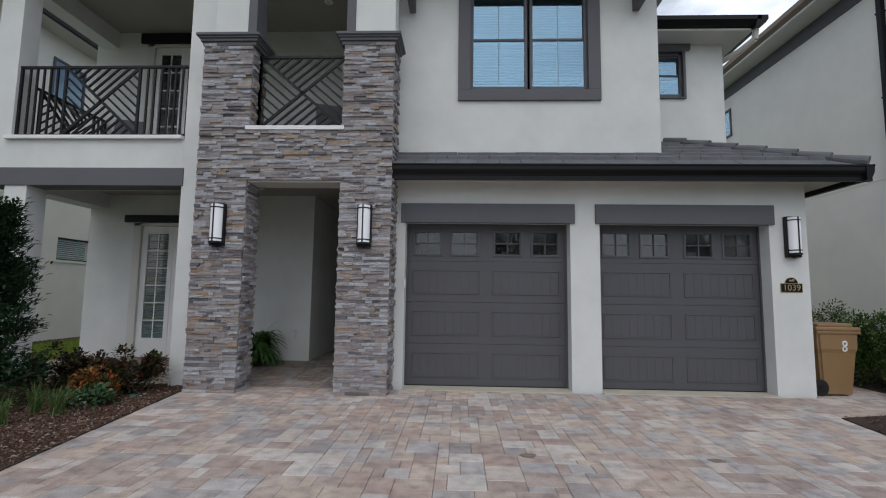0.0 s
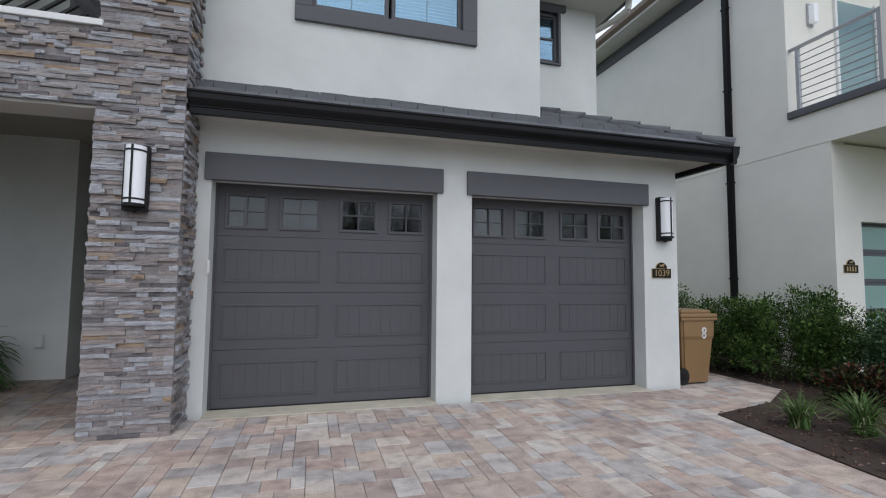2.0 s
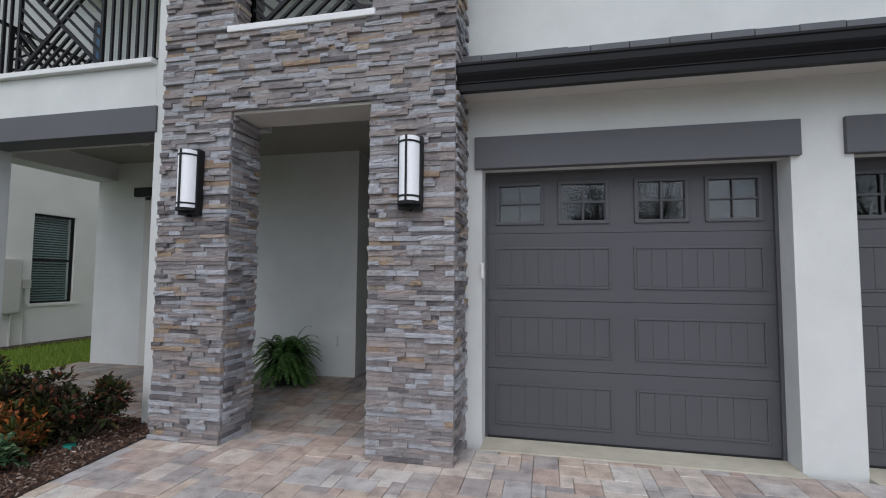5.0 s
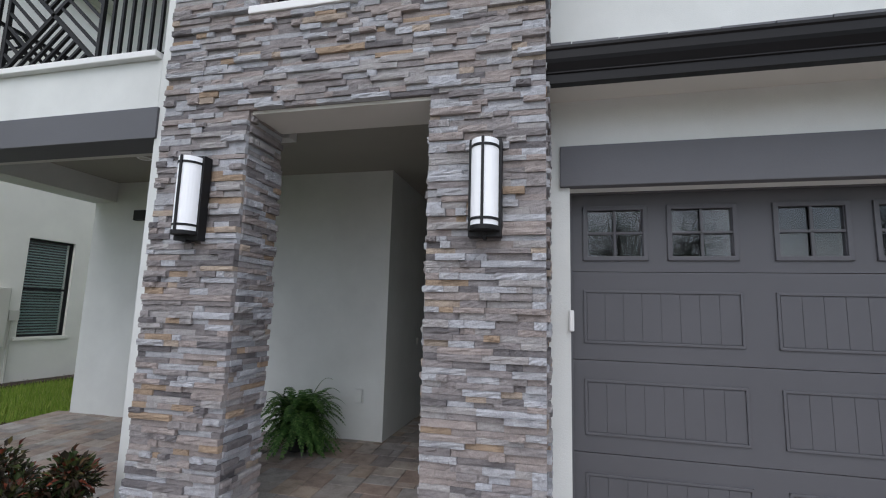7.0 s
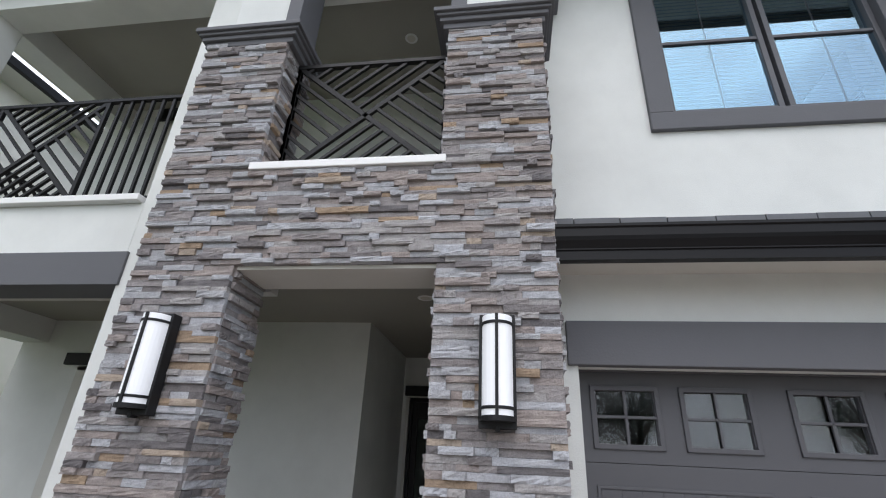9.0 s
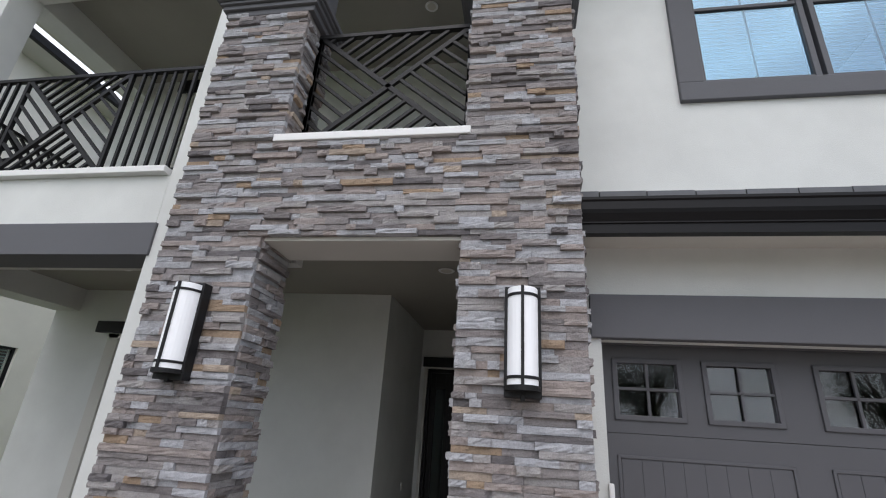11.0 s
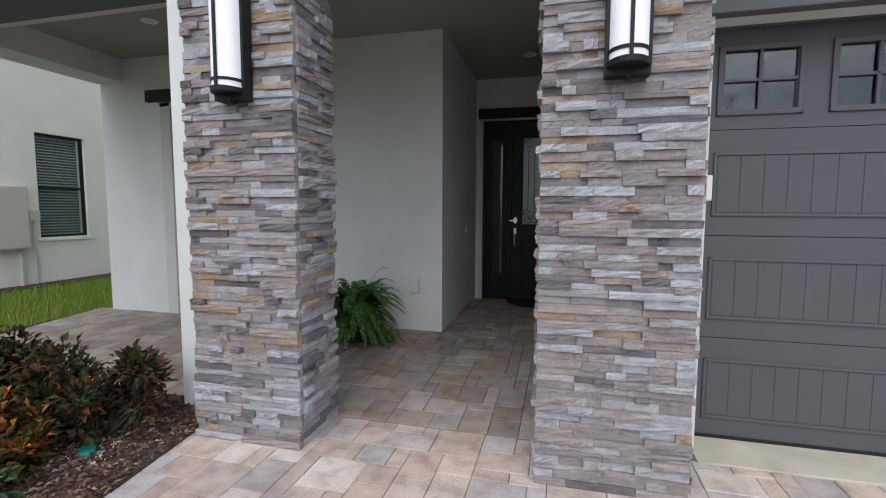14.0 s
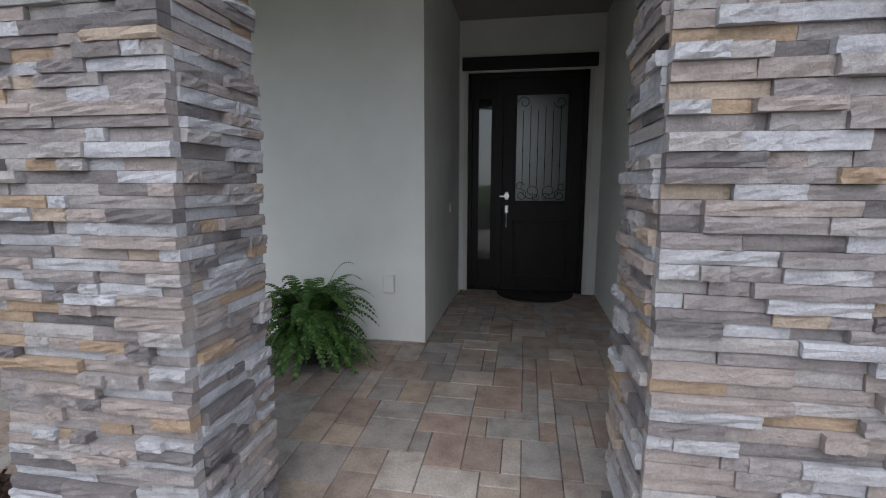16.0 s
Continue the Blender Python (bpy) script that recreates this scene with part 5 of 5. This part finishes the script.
def conical_tree(x, y, h, rad, label, seed):
    r = thing("conical_evergreen", x, y, 0, label, "tree")
    rnd = random.Random(seed)
    bm = bmesh.new()
    cyl(bm, (0, 0, -0.05), (0.02, 0, h * 0.9), 0.045, 0.012, 8)
    vs, fs = [], []
    for k in range(150):
        t = rnd.uniform(0.06, 1.0)
        a = rnd.uniform(0, 6.28)
        ln = rad * (1.05 - t * 0.85) * rnd.uniform(0.7, 1.15)
        p0 = Vector((0, 0, h * t * 0.93))
        p1 = p0 + Vector((math.cos(a) * ln, math.sin(a) * ln, ln * rnd.uniform(-0.1, 0.7)))
        cyl(bm, p0, p1, 0.010, 0.004, 5)
        for _ in range(110):
            s = rnd.uniform(0.2, 1.0)
            q = p0.lerp(p1, s) + Vector((rnd.gauss(0, 0.05), rnd.gauss(0, 0.05), rnd.gauss(0, 0.06)))
            leaf_quads(vs, fs, q, (p1 - p0).normalized() + Vector((rnd.uniform(-.9, .9), rnd.uniform(-.9, .9), rnd.uniform(-.3, .7))), Vector((0, 0, 1)), rnd.uniform(0.07, 0.12), 0.019, 0.1)
    part("trunk", bm, BARK, r)
    tagged(raw("foliage", vs, fs, DARK_LEAF, r), kind="stuff")


conical_tree(-5.95, 5.75, 2.7, 0.72, "dark green conical evergreen in the mulch bed", 71)


def fern(x, y, z):
    r = thing("potted_fern", x, y, z, "bushy green fern in a low dark pot by the porch wall", "plant")
    bm = bmesh.new()
    cyl(bm, (0, 0, 0), (0, 0, 0.22), 0.11, 0.14, 20)
    part("pot", bm, RUBBER, r)
    rnd = random.Random(9)
    vs, fs = [], []
    for k in range(210):
        a = rnd.uniform(0, 6.28)
        reach, rise = rnd.uniform(0.26, 0.56), rnd.uniform(0.0, 0.60)
        if k == 0:
            a, reach, rise = 0.25, 0.34, 0.70
        ca, sa = math.cos(a), math.sin(a)
        last = None
        nseg = 20
        for i in range(nseg + 1):
            t = i / nseg
            rr = 0.03 + reach * t
            zz = 0.26 + rise * (1.9 * t - 1.15 * t * t) - (0.0 if k == 0 else 0.35 * t ** 2.2 * (1 - rise))
            p = Vector((ca * rr, sa * rr, max(0.03, zz)))
            if last is not None:
                d = (p - last).normalized()
                side = Vector((-sa, ca, 0))
                w = 0.066 * (1 - t) ** 0.6 * min(1, 0.35 + t * 3) + 0.006
                seg = (p - last).length
                for sg in (-1, 1):
                    b = len(vs)
                    out = side * sg * w + d * w * 0.35 - Vector((0, 0, 0.15 * w))
                    vs += [tuple(last), tuple(last + d * seg * 0.92), tuple(last + out + d * seg * 0.75), tuple(last + out * 0.97 + d * seg * 0.25)]
                    fs.append((b, b + 1, b + 2, b + 3))
            last = p
    tagged(raw("fronds", vs, fs, FERN_LEAF, r), kind="stuff")


fern(-3.88, 9.0, 0.085)


def irrigation_cap(x, y):
    r = thing("irrigation_cap", x, y, 0.02, "small teal irrigation valve cap among pale pebbles", "valve cap")
    bm = bmesh.new()
    cyl(bm, (0, 0, -0.02), (0, 0, 0.022), 0.055, 0.048, 20)
    part("cap", bm, TEAL, r)
    rnd = random.Random(4)
    bm = bmesh.new()
    for _ in range(60):
        a, q, s = rnd.uniform(0, 6.28), rnd.uniform(0.07, 0.2), rnd.uniform(0.005, 0.010)
        bmesh.ops.create_icosphere(bm, subdivisions=1, radius=s, matrix=Matrix.Translation((q * math.cos(a), q * math.sin(a), 0.0)))
    tagged(part("pebbles", bm, PEBBLE, r), kind="stuff")


irrigation_cap(-4.53, 6.50)


# trees over the street, whose reflections stand in the garage windows
def street_tree(x, y, h, seed):
    rnd = random.Random(seed)
    r = thing("street_tree", x, y, -0.07, "leafy green street tree across the road", "tree", "street trees")
    bm = bmesh.new()
    cyl(bm, (0, 0, 0), (0.1, 0, h * 0.45), 0.17, 0.11, 10)
    vs, fs = [], []
    for k in range(24):
        a = rnd.uniform(0, 6.28)
        p0 = Vector((0.1, 0, h * rnd.uniform(0.24, 0.5)))
        p1 = Vector((math.cos(a) * h * rnd.uniform(0.1, 0.30), math.sin(a) * h * rnd.uniform(0.1, 0.30), h * rnd.uniform(0.40, 0.97)))
        cyl(bm, p0, p1, 0.06, 0.02, 6)
        for _ in range(9):
            c = p0.lerp(p1, rnd.uniform(0.4, 1.05)) + Vector((rnd.gauss(0, 0.4), rnd.gauss(0, 0.4), rnd.gauss(0, 0.35)))
            for _ in range(26):
                v = Vector((rnd.gauss(0, 0.28), rnd.gauss(0, 0.28), rnd.gauss(0, 0.22)))
                leaf_quads(vs, fs, c + v, v + Vector((0, 0, 0.2)), Vector((0, 0, 1)), rnd.uniform(0.12, 0.22), 0.045, 0.2)
    part("trunk", bm, BARK, r)
    tagged(raw("crown", vs, fs, DARK_LEAF, r), kind="stuff")


for k, (x, y, h) in enumerate(((3.2, -18.6, 10.0), (6.0, -19.2, 9.0), (18.2, -19.0, 10.0), (22.6, -19.5, 9.5), (-9.5, -21.0, 7.0))):
    street_tree(x, y, h, 80 + k)


def drive_stain(x, y, rx, ry, seed):
    rnd = random.Random(seed)
    bm = bmesh.new()
    prism(bm, [(rx * rnd.uniform(0.75, 1.1) * math.cos(2 * math.pi * i / 18), ry * rnd.uniform(0.75, 1.1) * math.sin(2 * math.pi * i / 18)) for i in range(18)], "z", 0.0, 0.003)
    ob = part("leaf_debris", bm, STAIN)
    ob.matrix_world = pose(x, y, 0.003)
    tagged(ob, "flat brown clump of wet debris on the pavers", "debris", "debris on the driveway")


drive_stain(0.655, 4.54, 0.085, 0.06, 1)
drive_stain(2.37, 4.52, 0.08, 0.055, 2)


# ---- stone columns and arch ----
def unit_stone(seed):
    """A ledger stone of unit size: back at y=0, rough cleft face towards -y. Returns vertices and faces."""
    rnd = random.Random(seed)
    nx, nz = 6, 4
    vs, fs = [], []
    for j in range(nz):
        for i in range(nx):
            x, z = i / (nx - 1) - 0.5, j / (nz - 1) - 0.5
            edge = (i in (0, nx - 1)) or (j in (0, nz - 1))
            d = rnd.uniform(0.80, 0.95) if edge else rnd.uniform(0.83, 1.0)
            jx = 0 if i in (0, nx - 1) else rnd.uniform(-0.07, 0.07)
            vs.append((x * 0.992 + jx, -d, z * rnd.uniform(0.93, 0.995)))
    for j in range(nz - 1):
        for i in range(nx - 1):
            a = j * nx + i
            fs.append((a, a + 1, a + nx + 1, a + nx))
    ring = [i for i in range(nx)] + [nx * j + nx - 1 for j in range(1, nz)] + [nx * (nz - 1) + i for i in range(nx - 2, -1, -1)] + [nx * j for j in range(nz - 2, 0, -1)]
    base = len(vs)
    for q in ring:
        vs.append((vs[q][0], 0.0, vs[q][2]))
    k = len(ring)
    for i in range(k):
        fs.append((ring[i], base + i, base + (i + 1) % k, ring[(i + 1) % k]))
    return vs, fs


STONES = [unit_stone(100 + i) for i in range(20)]
STONE_MESH = []
for vs_, fs_ in STONES:
    me_ = bpy.data.meshes.new("stone")
    me_.from_pydata(vs_, [], fs_)
    me_.materials.append(STONE_P)
    STONE_MESH.append(me_)

XL0, XL1, XR0, XR1 = -4.04, -3.325, -1.80, -1.085   # cores of the two columns
YC0, YC1, ZTOP, ZA0, ZA1 = 6.945, 7.36, 5.39, 3.20, 3.985
col_l = thing("stone_column", (XL0 + XL1) / 2, 7.2, 0, "column clad in stacked grey and tan ledger stone", "column", "entry columns", kind="structure")
col_r = thing("stone_column", (XR0 + XR1) / 2, 7.2, 0, "column clad in stacked grey and tan ledger stone", "column", "entry columns", kind="structure")
arch = thing("stone_lintel", (XL1 + XR0) / 2, 7.2, ZA0, "stacked ledger stone lintel spanning the entry", "lintel", kind="structure")


def core(parent, x0, x1, y0, y1, z0, z1):
    px, py, pz = parent.location
    one_box("core", x0 - px, x1 - px, y0 - py, y1 - py, z0 - pz, z1 - pz, MORTAR, parent)


core(col_l, XL0, XL1, YC0, YC1, -0.05, ZTOP)
core(col_r, XR0, XR1, YC0, YC1, -0.05, ZTOP)
one_box('return', XR0 + 0.5 - col_r.location.x, XR1 - col_r.location.x, YC1 - 7.2, YF - 7.2, -0.05, 7.1, STUCCO, col_r)
core(arch, XL1, XR0, YC0, 7.32, ZA0 + 0.004, ZA1)

COURSES = []
_r = random.Random(5)
_z = 0.0
while _z < ZTOP:
    h_ = _r.choice((0.036, 0.041, 0.045, 0.050))
    h_ = min(h_, ZTOP - _z)
    if h_ > 0.012:
        COURSES.append((_z, h_))
    _z += h_

laid = {id(col_l): [], id(col_r): [], id(arch): []}   # (near?, position, turn, size, mesh number)


def run(u0, u1, z, h, turn, place, owner, rnd, near):
    """Lays one course of stones from u0 to u1; place(u) gives x, y on the core's face."""
    u = u0
    while u < u1 - 0.01:
        ln = rnd.choice((0.07, 0.10, 0.13, 0.17, 0.20, 0.24, 0.29, 0.36))
        if u1 - u - ln < 0.07:
            ln = u1 - u
        dep = rnd.choice((0.026, 0.032, 0.036, 0.042, 0.046, 0.052, 0.058, 0.064, 0.070))
        x, y = place(u + ln / 2)
        o = owner(x)
        laid[id(o)].append((near, Vector((x, y, z + h / 2)), turn, (ln, dep, h), rnd.randrange(len(STONES))))
        u += ln


rs = random.Random(11)
FRONT = lambda u: (u, YC0)
for z, h in COURSES:
    near = z < 2.35
    e = 0.035
    if ZA0 <= z + h / 2 <= ZA1:
        run(XL0 - e, XR1 + e, z, h, 0, FRONT, lambda x: col_l if x < XL1 else (arch if x < XR0 else col_r), rs, False)
    else:
        run(XL0 - e, XL1 + e, z, h, 0, FRONT, lambda x: col_l, rs, near)
        run(XR0 - e, XR1 + e, z, h, 0, FRONT, lambda x: col_r, rs, near)
    inner = z + h / 2 < ZA0 or z > ZA1
    run(YC0 + 0.002, YC1, z, h, -90, lambda u: (XL0, u), lambda x: col_l, rs, False)
    run(YC0 + 0.002, YF, z, h, 90, lambda u: (XR1, u), lambda x: col_r, rs, False)
    if inner:
        run(YC0 + 0.002, YC1 + 0.03, z, h, 90, lambda u: (XL1, u), lambda x: col_l, rs, near)
        run(YC0 + 0.002, YC1 + 0.03, z, h, -90, lambda u: (XR0, u), lambda x: col_r, rs, near)
for o in (col_l, col_r, arch):
    vs, fs, count = [], [], 0
    for near, p, turn, size, k in laid[id(o)]:
        q = p - o.location
        if near and count < 300:
            s = new("stone", STONE_MESH[k])
            s.parent = o
            s.matrix_basis = Matrix.Translation(q) @ Euler((0, 0, radians(turn))).to_matrix().to_4x4() @ Matrix.Diagonal((*size, 1))
            count += 1
        else:
            c, sn = math.cos(radians(turn)), math.sin(radians(turn))
            b = len(vs)
            for x, y, z in STONES[k][0]:
                x, y, z = x * size[0], y * size[1], z * size[2]
                vs.append((q.x + c * x - sn * y, q.y + sn * x + c * y, q.z + z))
            fs += [tuple(b + i for i in f) for f in STONES[k][1]]
    if vs:
        tagged(raw("stacked_stones", vs, fs, STONE_J, o), kind="stuff")


def cap(o, x0, x1):
    px, py, pz = o.location
    bm = bmesh.new()
    for g, z0, z1 in ((0.03, ZTOP - 0.03, ZTOP + 0.03), (0.06, ZTOP + 0.03, ZTOP + 0.075), (0.085, ZTOP + 0.075, ZTOP + 0.105), (0.11, ZTOP + 0.105, ZTOP + 0.15)):
        box(bm, x0 - g - px, x1 + g - px, YC0 - g - 0.02 - py, YC1 + g - py, z0, z1, 0.008)
    part("cap", bm, TRIM, o, "slate grey moulded cap")


cap(col_l, XL0 - 0.03, XL1 + 0.05)
cap(col_r, XR0 - 0.05, XR1 + 0.03)
setting("upper_post_1", [(-3.98, -3.44, 7.02, 7.36, ZTOP + 0.15, 7.15)], STUCCO, "pale grey stucco post above the stone column", "post", 0.006)
setting("upper_post_2", [(-1.70, -1.06, 7.02, 7.36, ZTOP + 0.15, 7.15)], STUCCO, "pale grey stucco post above the stone column", "post", 0.006)
setting("upper_post_trim_1", [(-3.44, -3.30, 7.0, 7.38, ZTOP + 0.15, 7.15)], TRIM, "slate grey corner board on the post", "trim", 0.006)
setting("upper_post_trim_2", [(-1.84, -1.70, 7.0, 7.38, ZTOP + 0.15, 7.15)], TRIM, "slate grey corner board on the post", "trim", 0.006)
setting("entry_sill", [(-3.345, -1.80, 6.875, 7.36, ZA1, ZA1 + 0.065)], WHITE, "white sill on the stone lintel", "sill", 0.008)


# ---- pavers: laid last ----
def floor_z(y):
    return 0.0 if y < 7.45 else (0.11 * (y - 7.45) / 2.05 if y < YB else 0.11 + 0.01 * (y - YB) / 2.1)


CELL = 0.105


def pack(x0, y0, nx, ny, seed):
    """Fills a grid with pavers of several sizes in a random ashlar pattern. Yields x, y, w, d."""
    rnd = random.Random(seed)
    used = np.zeros((nx, ny), bool)
    for _ in range(nx * ny // 11):
        w, d = rnd.choice(((3, 2), (2, 3), (3, 3), (2, 2), (3, 2)))
        i, j = rnd.randrange(nx - w + 1), rnd.randrange(ny - d + 1)
        if not used[i:i + w, j:j + d].any():
            used[i:i + w, j:j + d] = True
            yield x0 + (i + w / 2) * CELL, y0 + (j + d / 2) * CELL, w, d
    for j in range(ny):
        for i in range(nx):
            if used[i, j]:
                continue
            opts = [(3, 2), (2, 3), (2, 2), (3, 3), (3, 2), (2, 3), (1, 2), (2, 1), (1, 1)]
            head = opts[:6]
            rnd.shuffle(head)
            for w, d in head + opts[6:]:
                if i + w <= nx and j + d <= ny and not used[i:i + w, j:j + d].any():
                    used[i:i + w, j:j + d] = True
                    yield x0 + (i + w / 2) * CELL, y0 + (j + d / 2) * CELL, w, d
                    break


def paver_geo(w, d):
    """A paver with worn, chamfered top edges: top at z=0."""
    a, b, c, g = w * CELL / 2 - 0.0016, d * CELL / 2 - 0.0016, 0.004, 0.004
    vs = [(-a, -b, -0.05), (a, -b, -0.05), (a, b, -0.05), (-a, b, -0.05), (-a, -b, -g), (a, -b, -g), (a, b, -g), (-a, b, -g),
          (-a + c, -b + c, 0), (a - c, -b + c, 0), (a - c, b - c, 0), (-a + c, b - c, 0)]
    fs = [(8, 9, 10, 11)]
    for i in range(4):
        k = (i + 1) % 4
        fs += [(i, k, 4 + k, 4 + i), (4 + i, 4 + k, 8 + k, 8 + i)]
    return vs, fs


PGEO, PMESH = {}, {}


def lay(parent, cells, near, mat_p, mat_j):
    vs, fs, count = [], [], 0
    rnd = random.Random(3)
    for x, y, w, d in cells:
        if (w, d) not in PGEO:
            PGEO[w, d] = paver_geo(w, d)
        if (w, d, mat_p.name) not in PMESH:
            me = bpy.data.meshes.new("paver")
            me.from_pydata(PGEO[w, d][0], [], PGEO[w, d][1])
            me.materials.append(mat_p)
            PMESH[w, d, mat_p.name] = me
        z = floor_z(y) + rnd.uniform(-0.0025, 0.0025)
        tilt = math.atan(0.11 / 2.05) if 7.45 < y < YB else 0.0
        if near(x, y) and count < 300:
            p = new("paver", PMESH[w, d, mat_p.name])
            p.parent = parent
            p.matrix_basis = Matrix.Translation((x, y, z)) @ Euler((tilt + rnd.uniform(-0.004, 0.004), rnd.uniform(-0.004, 0.004), 0)).to_matrix().to_4x4()
            count += 1
        else:
            b = len(vs)
            tx, ty = rnd.uniform(-0.005, 0.005), tilt + rnd.uniform(-0.005, 0.005)
            vs += [(x + u, y + v, z + q + u * tx + v * ty) for u, v, q in PGEO[w, d][0]]
            fs += [tuple(b + i for i in f) for f in PGEO[w, d][1]]
    if vs:
        tagged(raw("pavers", vs, fs, mat_j, parent), kind="stuff")


drive = thing("driveway", 0, 0, 0, "driveway of mixed cream, rose and grey concrete pavers", "driveway", kind="structure")
one_box("bedding", -4.58, 4.9, -9.95, 7.40, -0.069, -0.035, SAND, drive)
one_box("bedding", 4.9, 6.9, 5.9, 7.40, -0.069, -0.035, SAND, drive)
lay(drive, [c for c in pack(-4.6, -9.93, 110, 165, 1) if c[0] < 4.9 or c[1] > 6.0], lambda x, y: -3.6 < x < 1.2 and 4.6 < y < 7.3, PAVER_P, PAVER_J)
porch = thing("porch_floor", 0, 0, 0, "porch floor of rose and grey concrete pavers, colours darkened for shade", "floor", kind="structure")
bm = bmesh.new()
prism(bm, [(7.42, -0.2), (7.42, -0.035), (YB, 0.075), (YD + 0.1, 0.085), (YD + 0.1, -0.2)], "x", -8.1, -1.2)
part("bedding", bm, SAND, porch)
lay(porch, [c for c in pack(-8.06, 7.42, 65, 41, 2) if c[1] < YB + 0.1 or c[0] > -3.1], lambda x, y: -3.6 < x < -1.3, PORCH_SHADE_P, PORCH_SHADE_J)
side = thing("side_path", 0, 0, 0, "side path of cream and grey concrete pavers", "path", kind="structure")
one_box("bedding", 5.40, 6.9, 7.40, 14, -0.069, -0.035, SAND, side)
vs, fs = [], []
for x, y, w, d in pack(5.45, 7.42, 14, 42, 4):
    if (w, d) in PGEO:
        b = len(vs)
        vs += [(x + u, y + v, q) for u, v, q in PGEO[w, d][0]]
        fs += [tuple(b + i for i in f) for f in PGEO[w, d][1]]
tagged(raw("pavers", vs, fs, PAVER_J, side), kind="stuff")
